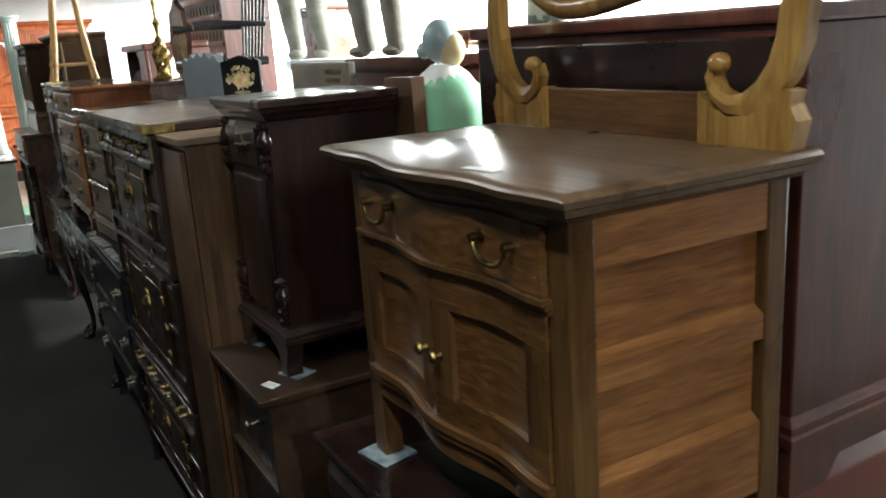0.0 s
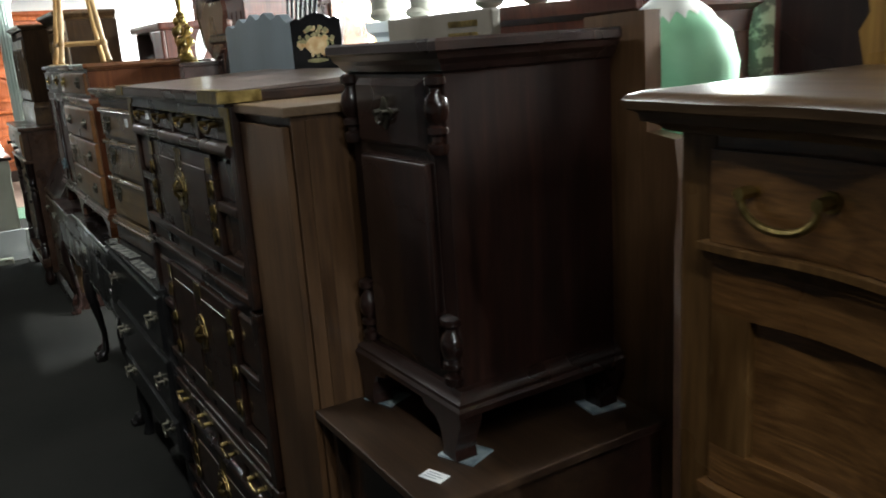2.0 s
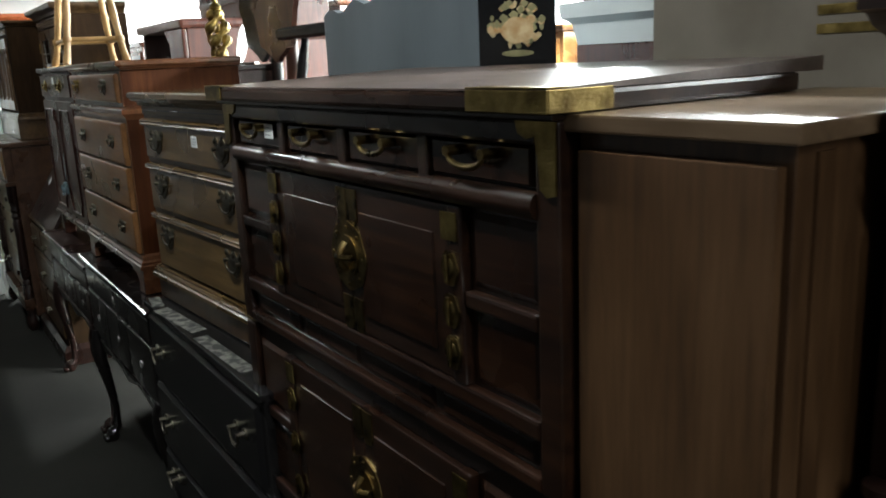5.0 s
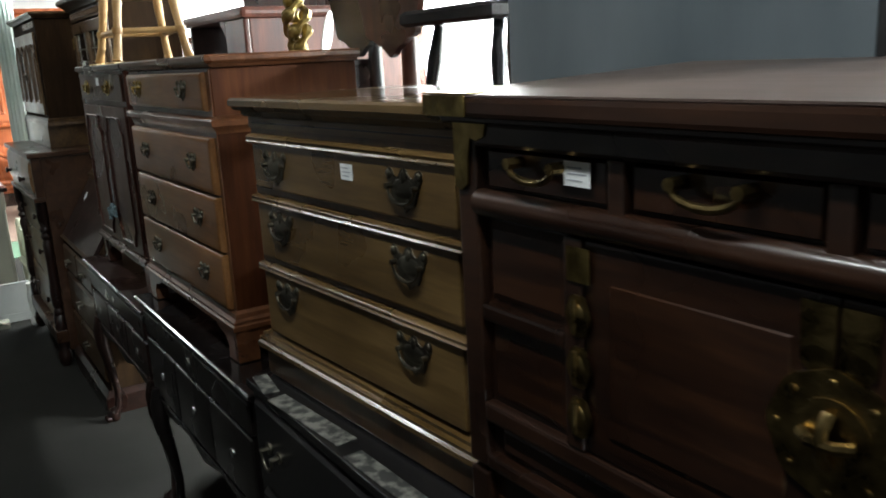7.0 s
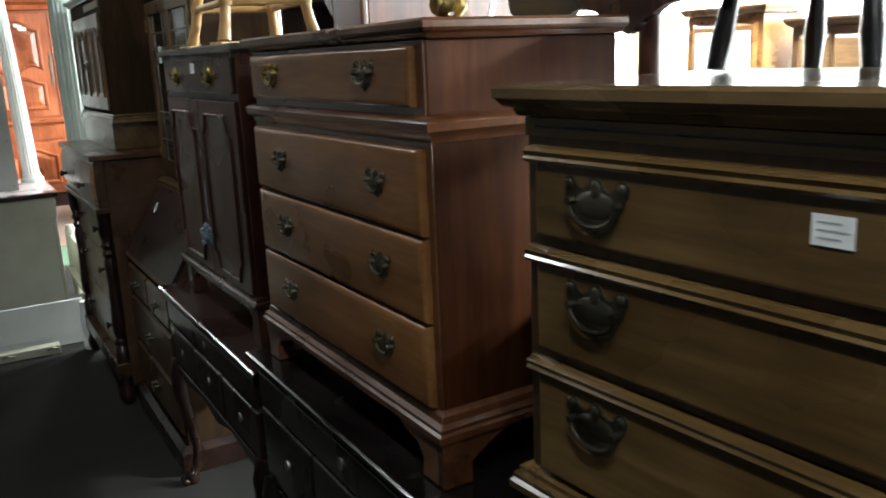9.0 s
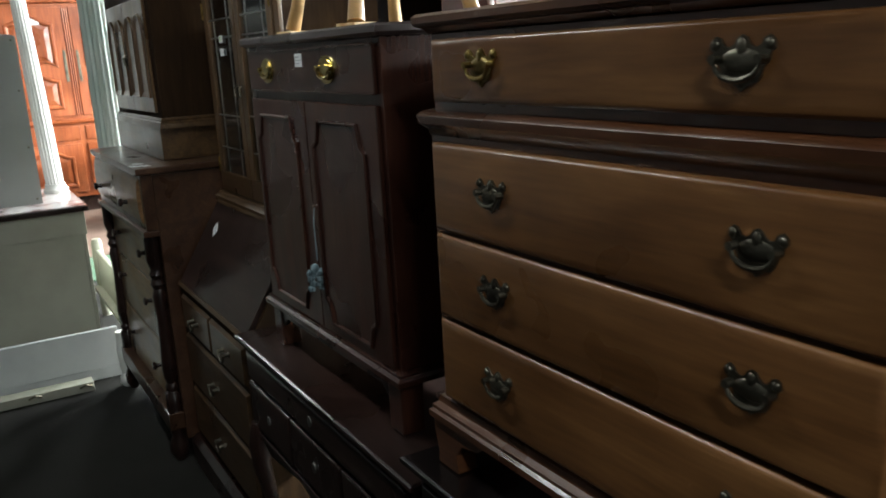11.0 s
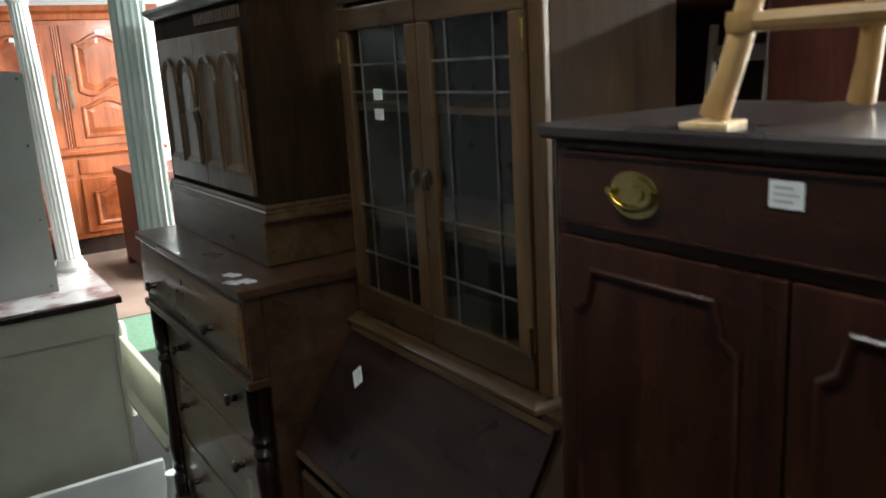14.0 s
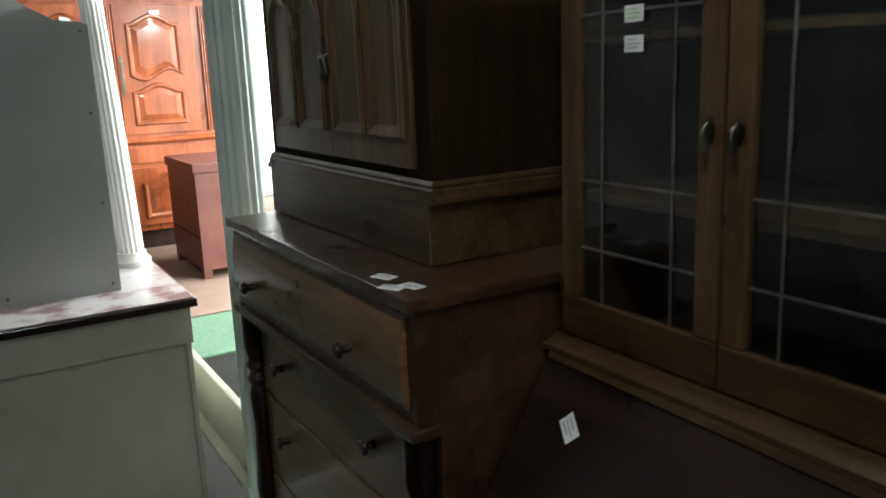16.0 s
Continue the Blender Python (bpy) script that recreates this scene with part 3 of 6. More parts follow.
    bm.faces.new(list(reversed(rows[0])))
    bm.faces.new(rows[-1])
    part("top", bm, OAK_TOP, e, "worn serpentine oak top with a moulded edge", True)
    # backboard, scrolled harp and the tilting mirror
    zt = T + 0.046
    xb = D - 0.035
    part("backboard", bx(xb, 0.1, zt, xb + 0.016, W - 0.1, zt + 0.082, 0.003), OAK, e)
    for s in (0, 1):
        fl = lambda y: W - y if s else y
        pr = [(-0.035, 0.0), (0.145, 0.0), (0.145, 0.085), (0.12, 0.062), (0.085, 0.046), (0.045, 0.05), (0.005, 0.078), (-0.02, 0.092), (-0.034, 0.088), (-0.03, 0.07), (-0.045, 0.045)]
        part("harp_foot", extrude_x(bmesh.new(), [(fl(y), zt + z) for y, z in pr], xb - 0.014, xb + 0.022), OAK_PALE, e, "pale carved oak harp foot")
        line = [(0.112, 0.13), (0.122, 0.108), (0.112, 0.082), (0.085, 0.066), (0.05, 0.066), (0.015, 0.086), (-0.012, 0.12), (-0.028, 0.165), (-0.034, 0.215), (-0.03, 0.27), (-0.018, 0.33), (0.0, 0.4)]
        wid = [0.014, 0.018, 0.024, 0.03, 0.036, 0.042, 0.046, 0.048, 0.048, 0.045, 0.04, 0.034]
        part("harp_arm", band(bmesh.new(), [(fl(y), zt + z) for y, z in line], wid, xb - 0.02, xb + 0.014), OAK_PALE, e, "pale scrolled oak harp arm", True)
        part("scroll", blob(bmesh.new(), (xb - 0.008, fl(0.106), zt + 0.13), (0.018, 0.02, 0.017)), OAK_PALE, e, "", True)
    def tilt(y, z):
        a = radians(-9)
        return (W / 2 + 0.03 + y * math.cos(a) - z * math.sin(a), zt + 0.53 + y * math.sin(a) + z * math.cos(a))
    pts, inner = [], []
    for k in range(61):
        a = 2 * math.pi * k / 60
        wob = 1 + 0.035 * math.cos(6 * a) + 0.02 * math.cos(4 * a)
        y, z = tilt(0.36 * math.cos(a) * wob, 0.29 * math.sin(a) * wob)
        pts.append((xb - 0.01, y, z))
        if k < 60:
            inner.append(tilt(0.35 * math.cos(a) * wob, 0.28 * math.sin(a) * wob))
    mirror_frame = part("mirror_frame", tube(bmesh.new(), pts, 0.022, 10), OAK_PALE, e, "wavy oak mirror frame", True)
    part("mirror_plate", extrude_x(bmesh.new(), inner, xb - 0.006, xb), MIRROR, mirror_frame, "silvered mirror plate")
    # pads under the front feet
    for y in (W - 0.03, 0.03):
        pad = thing("felt_pad", 0.822, 2.07 + y, 0.932, 12, "thin pale protective pad under a furniture foot", "furniture pad", "furniture pads")
        part("sheet", bx(-0.045, -0.05, 0.0, 0.045, 0.05, 0.0045, 0.001), CARD, pad)


washstand()
sticker(pose(0.80, 2.275, 1.6205, 0, 0, 8), 0.02, 0.075, "pale paper strip lying on the washstand top", None, 0)


def low_black_cabinet():
    e = thing("black_cabinet", 0.735, 2.02, 0, 0, "low black cabinet with a thin moulded top, under the washstand", "cabinet")
    W, D, H = 0.93, 0.5, 0.93
    part("body", bx(0.01, 0.0, 0.05, D, W, H - 0.022, 0.004), EBONY_Y, e)
    part("top", slab([(0.0, H - 0.022), (0.012, H - 0.018), (0.012, H - 0.006), (0.006, H)], D, W), EBONY_Y, e)
    for k in range(2):
        d = part("door", raised(bmesh.new(), 0.03 + k * 0.44, 0.1, 0.46 + k * 0.44, H - 0.06, 0.01, 0.014, 0.02), EBONY, e)
        knob(d, 0.43 + k * 0.07, 0.6, -0.004, 0.012, STEEL)
    for y in (0.02, W - 0.06):
        for x in (0.02, D - 0.06):
            part("foot", bx(x, y, 0, x + 0.04, y + 0.04, 0.05), EBONY, e)


low_black_cabinet()


def nightstand():
    e = thing("nightstand", 0.815, 3.305, 0.937, 1.0, "dark mahogany nightstand with turned corner posts, stacked on a small chest", "nightstand")
    W, D = 0.36, 0.375
    part("body", bx(0.0, 0.0, 0.13, D, W, 0.715, 0.003), NIGHT, e)
    part("front_frame", bx(-0.003, 0.04, 0.13, 0.01, W - 0.04, 0.7, 0.002), EBONY_Y, e)
    part("top", slab([(0.0, 0.700), (0.006, 0.704), (0.012, 0.715), (0.02, 0.724), (0.024, 0.735), (0.03, 0.738), (0.03, 0.752), (0.025, 0.757)], D, W), EBONY_T, e, "moulded dark mahogany top")
    dr = part("drawer", raised(bmesh.new(), 0.055, 0.565, W - 0.055, 0.692, -0.003, 0.014, 0.012), EBONY_Y, e)
    bm = bmesh.new()
    disc_x(bm, W / 2, 0.63, 0.012, 0.03, -0.02, -0.016, 12)
    disc_x(bm, W / 2, 0.63, 0.034, 0.011, -0.02, -0.016, 12)
    bail(bm, W / 2, 0.632, 0.03, 0.02, -0.018, 0.003, 0.012)
    part("handle", bm, IRON, dr, "dark cross-shaped drop handle", True)
    part("door", lipped(bmesh.new(), 0.055, 0.16, W - 0.055, 0.545, -0.003, 0.012, 0.008), EBONY, e, "", True)
    turn = [(0.017, 0), (0.02, 0.006), (0.02, 0.018), (0.012, 0.022), (0.012, 0.03), (0.02, 0.036), (0.02, 0.046), (0.013, 0.05), (0.02, 0.06), (0.023, 0.078), (0.02, 0.095), (0.012, 0.105), (0.012, 0.112), (0.02, 0.118), (0.02, 0.13), (0.014, 0.134)]
    for y in (0.018, W - 0.018):
        for z in (0.14, 0.565):
            part("turned_post", lathe(bmesh.new(), [(r, z + h) for r, h in turn], -0.004, y, 16), EBONY, e, "", True)
    part("base_moulding", slab([(0.0, 0.095), (0.03, 0.095), (0.03, 0.106), (0.024, 0.112), (0.024, 0.118), (0.014, 0.126), (0.01, 0.136), (0.0, 0.14)], D, W), EBONY_Y, e)
    for y in (0, 1):
        for x in (0, 1):
            cx, cy = (0.0 if x == 0 else D - 0.02), (0.0 if y == 0 else W)
            sy = 1 if y == 0 else -1
            bm = bmesh.new()
            pr = [(-0.028, 0.097), (0.11, 0.097), (0.1, 0.08), (0.06, 0.07), (0.045, 0.05), (0.038, 0.02), (0.042, 0.0), (-0.006, 0.0), (-0.002, 0.02), (-0.012, 0.05), (-0.026, 0.08)]
            extrude_x(bm, [(cy + sy * a, b) for a, b in pr], cx - 0.026, cx + 0.02)
            part("bracket_foot", bm, EBONY, e)
    for y, x in ((0.02, 0.01), (W - 0.02, 0.01), (0.02, D - 0.03)):
        pad = thing("felt_pad", 0.815 + x, 3.305 + y, 0.932, 20 * (1 + x * 9), "thin pale protective pad under a furniture foot", "furniture pad", "furniture pads")
        part("sheet", bx(-0.034, -0.04, 0.0, 0.034, 0.04, 0.0045, 0.001), CARD, pad)


nightstand()


def small_chest():
    e = thing("small_chest", 0.70, 3.205, 0, 0, "small dark brown chest with a flat top, under the nightstand", "chest")
    W, D, H = 0.47, 0.52, 0.932
    part("top", bx(-0.03, -0.012, H - 0.018, D, W + 0.012, H, 0.003), BROWN_D, e)
    for y in (0.0, W - 0.02):
        part("side", bx(0.0, y, 0.0, D, y + 0.02, H - 0.018, 0.002), BROWN_D, e)
    part("back", bx(D - 0.012, 0.02, 0, D, W - 0.02, H - 0.018, 0), BROWN_D, e)
    for z in (0.08, 0.36, 0.64, 0.9):
        part("rail", bx(0.0, 0.02, z - 0.012, D - 0.012, W - 0.02, z + 0.006, 0.002), BROWN_D, e)
    for z0, z1 in ((0.09, 0.34), (0.37, 0.62), (0.65, 0.88)):
        d = part("drawer", bx(0.018, 0.024, z0, 0.04, W - 0.024, z1, 0.003), EBONY_Y, e)
        knob(d, W / 2, (z0 + z1) / 2, 0.018, 0.013, IRON)
    sticker(pose(0.735, 3.29, 0.932, 0, 0, -70), 0.05, 0.03)


small_chest()


def bench_end():
    e = thing("bed_post_board", 1.215, 3.175, 0.0, 0, "worn brown notched wooden board standing upright behind the nightstand", "board")
    pr = [(0.0, 0.0), (0.24, 0.0), (0.24, 1.715), (0.075, 1.72), (0.07, 1.5), (0.0, 1.49), (-0.01, 1.42), (0.0, 1.3), (0.0, 0.95)]
    part("board", extrude_x(bmesh.new(), pr, 0.0, 0.04), BROWN, e)


bench_end()


def brown_cabinet():
    e = thing("narrow_cabinet", 0.685, 3.685, 0, 1.5, "narrow plain brown veneered cabinet, its flat top paled for sheen", "cabinet")
    W, D, H = 0.268, 0.5, 1.582
    part("top", bx(-0.022, -0.015, H - 0.02, D, W + 0.012, H, 0.003), BROWN_T, e, "flat worn brown top, paled for its sheen")
    part("body", bx(0.0, 0.0, 0.06, D, W, H - 0.02, 0.002), BROWN, e)
    part("door", bx(-0.016, 0.008, 0.09, -0.001, W - 0.012, H - 0.04, 0.002), BROWN, e, "plain veneered door")
    part("plinth", bx(0.03, 0.01, 0.0, D, W - 0.01, 0.06, 0), EBONY, e)
    part("side_batten", bx(0.03, -0.004, 0.07, 0.06, 0.0, H - 0.03, 0), BROWN, e)


brown_cabinet()


def oval_hinge(parent, y, z0, z1, x):
    """A tall brass hinge: an upper plate and three oval lobes, each with a raised pin."""
    part("hinge_plate", bx(x - 0.002, y - 0.018, z1 - 0.04, x, y + 0.018, z1, 0), BRASS, parent, "worn brass plate")
    for k in range(3):
        zc = z0 + 0.035 + (z1 - z0 - 0.115) * k / 2
        bm = disc_x(bmesh.new(), y, zc, 0.019, 0.026, x - 0.003, x, 20, 0.06, 6)
        blob(bm, (x - 0.003, y, zc), (0.0025, 0.011, 0.015), 12, 8)
        tube(bm, [(x - 0.006, y + 0.003, zc - 0.02), (x - 0.006, y + 0.003, zc + 0.02)], 0.0035, 8)
        part("hinge", bm, BRASS_O, parent, "worn oval brass hinge", True)


def korean_unit(e, W, D, z0, z1, drawers, seed):
    """One tier: frame, a row of small drawers, panelled doors with brass between side panels."""
    H = z1 - z0
    part("body", bx(0.012, 0.006, z0, D, W - 0.006, z1, 0.002), KWOOD, e)
    for y in (0.0, W - 0.04):
        part("corner_post", bx(-0.004, y, z0, 0.04, y + 0.04, z1, 0.004), KWOOD, e)
    zd = z1 - 0.025 - 0.062 if drawers else z1 - 0.03
    if drawers:
        part("top_rail", bx(-0.006, 0.04, z1 - 0.03, 0.012, W - 0.04, z1, 0.005), KWOOD, e)
        n = 4
        bay = (W - 0.08) / n
        for k in range(n):
            y0 = 0.04 + k * bay
            d = part("drawer", raised(bmesh.new(), y0 + 0.016, zd + 0.004, y0 + bay - 0.016, z1 - 0.032, 0.012, 0.009, 0.004), KPANEL, e)
            bail_handle(d, y0 + bay / 2, zd + 0.042, 0.003, 0.076, BRASS_O, 0.0042, 0.019, 0.0065)
            if k:
                part("divider", bx(-0.004, y0 - 0.012, zd - 0.004, 0.014, y0 + 0.012, z1 - 0.03, 0.004), KWOOD, e)
        bm = tube(bmesh.new(), [(0.004, 0.04, zd - 0.016), (0.004, W - 0.04, zd - 0.016)], 0.018, 12)
        part("round_rail", bm, KWOOD, e, "", True)
        zd -= 0.034
    lo = z0 + 0.1
    part("mid_rail", bx(-0.005, 0.04, lo - 0.028, 0.014, W - 0.04, lo, 0.005), KWOOD, e)
    part("low_rail", bx(-0.005, 0.04, z0, 0.014, W - 0.04, z0 + 0.022, 0.005), KWOOD, e)
    for k in range(4):
        y0 = 0.05 + k * (W - 0.1) / 4
        part("low_panel", raised(bmesh.new(), y0 + 0.01, z0 + 0.026, y0 + (W - 0.1) / 4 - 0.01, lo - 0.032, 0.012, 0.005, 0.008), KPANEL, e)
    a, b = 0.225, W - 0.235
    for y in (a - 0.03, b):
        part("stile", bx(-0.006, y, lo, 0.014, y + 0.03, zd, 0.004), KWOOD, e)
    for y0, y1 in ((0.042, a - 0.032), (b + 0.032, W - 0.042)):
        zm = (lo + zd) / 2
        part("cross_rail", bx(-0.004, y0, zm - 0.012, 0.014, y1, zm + 0.012, 0.005), KWOOD, e)
        for q0, q1 in ((lo, zm - 0.012), (zm + 0.012, zd)):
            part("side_panel", raised(bmesh.new(), y0 + 0.006, q0 + 0.006, y1 - 0.006, q1 - 0.006, 0.012, 0.006, 0.01), KPANEL, e)
    mid = (a + b) / 2
    doors = []
    for y0, y1 in ((a + 0.001, mid - 0.001), (mid + 0.001, b - 0.001)):
        d = part("door", bx(-0.002, y0, lo + 0.002, 0.012, y1, zd - 0.002, 0.003), KWOOD, e)
        part("door_panel", raised(bmesh.new(), y0 + 0.04, lo + 0.035, y1 - 0.04, zd - 0.045, -0.002, 0.003, 0.0015), KPANEL, d)
        yy = mid + (-0.018 if y1 <= mid else 0.018)
        for zc in (zd - 0.035, lo + 0.035):
            bm = box(bmesh.new(), -0.0045, yy - 0.016, zc - 0.026, -0.002, yy + 0.016, zc + 0.026)
            disc_x(bm, yy, zc - 0.024, 0.016, 0.012, -0.0045, -0.002, 12)
            part("corner_plate", bm, BRASS_O, d, "worn brass plate")
        doors.append(d)
    oval_hinge(doors[0], a - 0.004, lo + 0.01, zd - 0.01, -0.006)
    oval_hinge(doors[1], b + 0.004, lo + 0.01, zd - 0.01, -0.006)
    zl = (lo + zd) / 2 + 0.005
    bm = bmesh.new()
    disc_x(bm, mid, zl, 0.06, 0.06, -0.007, -0.002, 40, 0.025, 8)
    disc_x(bm, mid, zl, 0.036, 0.036, -0.0095, -0.007, 28)
    tube(bm, [(-0.012, mid - 0.024, zl), (-0.022, mid - 0.012, zl), (-0.022, mid + 0.012, zl), (-0.012, mid + 0.024, zl)], 0.006, 8)
    tube(bm, [(-0.012, mid, zl - 0.024), (-0.022, mid, zl - 0.012), (-0.022, mid, zl + 0.012), (-0.012, mid, zl + 0.024)], 0.006, 8)
    for k in range(8):
        q = k * math.pi / 4
        blob(bm, (-0.008, mid + 0.05 * math.cos(q), zl + 0.05 * math.sin(q)), (0.003, 0.004, 0.004), 8, 4)
    part("lock_plate", bm, BRASS_O, doors[0], "round scalloped brass lock plate", True)


def korean_chest():
    e = thing("korean_chest", 0.650, 3.955, 0, 0.8, "dark red-brown two-tier chest with brass hinges and lock plates", "chest")
    W, D = 1.06, 0.42
    korean_unit(e, W, D, 1.095, 1.575, True, 1)
    korean_unit(e, W, D, 0.62, 1.085, False, 2)
    korean_unit(e, W, D, 0.16, 0.61, True, 3)
    for y in (0.0, W - 0.05):
        for x in (0.0, D - 0.05):
            part("leg", bx(x, y, 0, x + 0.05, y + 0.05, 0.16, 0.006), KWOOD, e)
    part("top_frame", bx(-0.03, -0.012, 1.583, D + 0.02, W + 0.03, 1.608, 0.006), KWOOD, e)
    part("top_fillet", bx(-0.016, -0.004, 1.5755, D + 0.01, W + 0.016, 1.583, 0.002), KWOOD, e)
    part("top", extrude_y(bmesh.new(), [(-0.026, 1.6085), (0.5, 1.6085), (0.5, 1.629), (-0.026, 1.611)], -0.009, W + 0.026), KTOP, e, "worn chest top paled to grey-brown for its sheen")
    for y0, y1, c in ((-0.014, 0.135, 0), (W - 0.06, W + 0.032, 1)):
        part("corner_cap", bx(-0.033, y0, 1.584, -0.03, y1, 1.6105, 0.001), BRASS, e, "tarnished brass corner cap")
        part("cap_top", bx(-0.033, y0, 1.6113, 0.0, y1, 1.6135, 0.001), BRASS, e, "tarnished brass corner cap")
        if c == 0:
            part("cap_side", bx(-0.03, -0.0145, 1.584, 0.07, -0.0122, 1.6105, 0.001), BRASS, e, "tarnished brass corner cap")
        bm = bmesh.new()
        yy = 0.0 if c == 0 else W
        sg = 1 if c == 0 else -1
        pr = [(0, 1.574), (0.07, 1.574), (0.066, 1.559), (0.05, 1.552), (0.036, 1.556), (0.031, 1.534), (0.027, 1.495), (0.015, 1.486), (0.0, 1.49)]
        extrude_x(bm, [(yy + sg * a, b) for a, b in pr], -0.0085, -0.006)
        part("post_plate", bm, BRASS, e, "tarnished brass corner plate")
    label_on(e, -0.001, 0.834, 1.525, 0.042, 0.028)


korean_chest()


def drawer_chest(e, W, D, rows, mat, frame_mat, bev, handle, hy, hmat=None, hw=0.075, proud=0.014):
    for z0, z1 in rows:
        d = part("drawer", raised(bmesh.new(), 0.03, z0, W - 0.03, z1, 0.0, proud, bev), mat, e)
        for y in hy:
            handle(d, y, (z0 + z1) / 2, -proud, hw, hmat)


def walnut_chest():
    e = thing("walnut_chest", 0.733, 5.125, 0.937, 3.9, "olive-brown walnut three-drawer chest stacked on a black desk", "chest of drawers")
    W, D = 0.79, 0.42
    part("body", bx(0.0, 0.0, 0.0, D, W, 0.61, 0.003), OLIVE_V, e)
    part("frieze", bx(-0.004, 0.0, 0.586, 0.0, W, 0.61, 0.001), OLIVE, e)
    part("inlay_line", bx(-0.0055, 0.02, 0.597, -0.004, W - 0.02, 0.600, 0), EBONY_Y, e)
    part("top", slab([(0.0, 0.61), (0.01, 0.612), (0.014, 0.622), (0.024, 0.626), (0.03, 0.634), (0.034, 0.636), (0.034, 0.648), (0.028, 0.653)], D, W), OLIVE_T, e, "polished walnut top with a reeded edge")
    for k, (z0, z1) in enumerate(((0.456, 0.558), (0.297, 0.424), (0.115, 0.266))):
        part("moulding", extrude_y(bmesh.new(), [(0.0, z1 - 0.006), (-0.016, z1 - 0.005), (-0.021, z1), (-0.017, z1 + 0.004), (-0.02, z1 + 0.01), (-0.012, z1 + 0.015), (0.0, z1 + 0.016)], 0.012, W - 0.012), OLIVE_T, e)
        d = part("drawer", bx(-0.013, 0.028, z0, 0.0, W - 0.028, z1, 0.004), OLIVE, e)
        for y in (0.165, W - 0.14):
            bat_handle(d, y, z1 - 0.05, -0.013, 0.105, IRON)
    part("base_moulding", slab([(0.012, 0.066), (0.026, 0.068), (0.026, 0.078), (0.02, 0.082), (0.022, 0.09), (0.014, 0.094), (0.015, 0.102), (0.0, 0.108)], D, W), OLIVE_T, e)
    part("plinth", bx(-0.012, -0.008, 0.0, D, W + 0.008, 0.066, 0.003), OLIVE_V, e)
    label_on(e, -0.0135, 0.352, 0.522, 0.042, 0.03)


walnut_chest()


def black_desk():
    e = thing("black_desk", 0.62, 4.93, 0, 0, "glossy black lacquered low desk with drawers and drop handles", "desk")
    W, D, H = 0.99, 0.5, 0.932
    part("top", bx(-0.012, -0.01, H - 0.02, D, W + 0.01, H, 0.004), BLACK, e, "glossy black top littered with paper")
    part("body", bx(0.0, 0.0, 0.28, D, W, H - 0.02, 0.003), BLACK, e)
    for z0, z1 in ((0.68, 0.895), (0.44, 0.66), (0.295, 0.425)):
        d = part("drawer", raised(bmesh.new(), 0.025, z0, W - 0.025, z1, 0.0, 0.012, 0.01), BLACK, e)
        for y in (0.14, W - 0.14):
            bail_handle(d, y, (z0 + z1) / 2 + 0.01, -0.012, 0.06, IRON, 0.0035, 0.036, 0.014)
    for y in (0.02, W - 0.06):
        for x in (0.02, D - 0.06):
            part("leg", tube(bmesh.new(), [(x + 0.02, y + 0.02, 0.28), (x + 0.012, y + 0.02, 0.18), (x + 0.018, y + 0.02, 0.05), (x + 0.01, y + 0.02, 0.0)], [0.03, 0.03, 0.018, 0.026], 10), BLACK, e, "", True)
    for k, (x, y, w, h, a) in enumerate(((0.635, 5.62, 0.045, 0.3, 5), (0.632, 5.86, 0.035, 0.12, -8), (0.64, 5.25, 0.04, 0.34, 2))):
        s = thing("paper_sheet", x, y, H, a, "creased newspaper sheet lying on the black desk", "paper", "papers on the desk")
        part("sheet", bx(-w / 2, -h / 2, 0.0005, w / 2, h / 2, 0.0025, 0), NEWS, s)


black_desk()


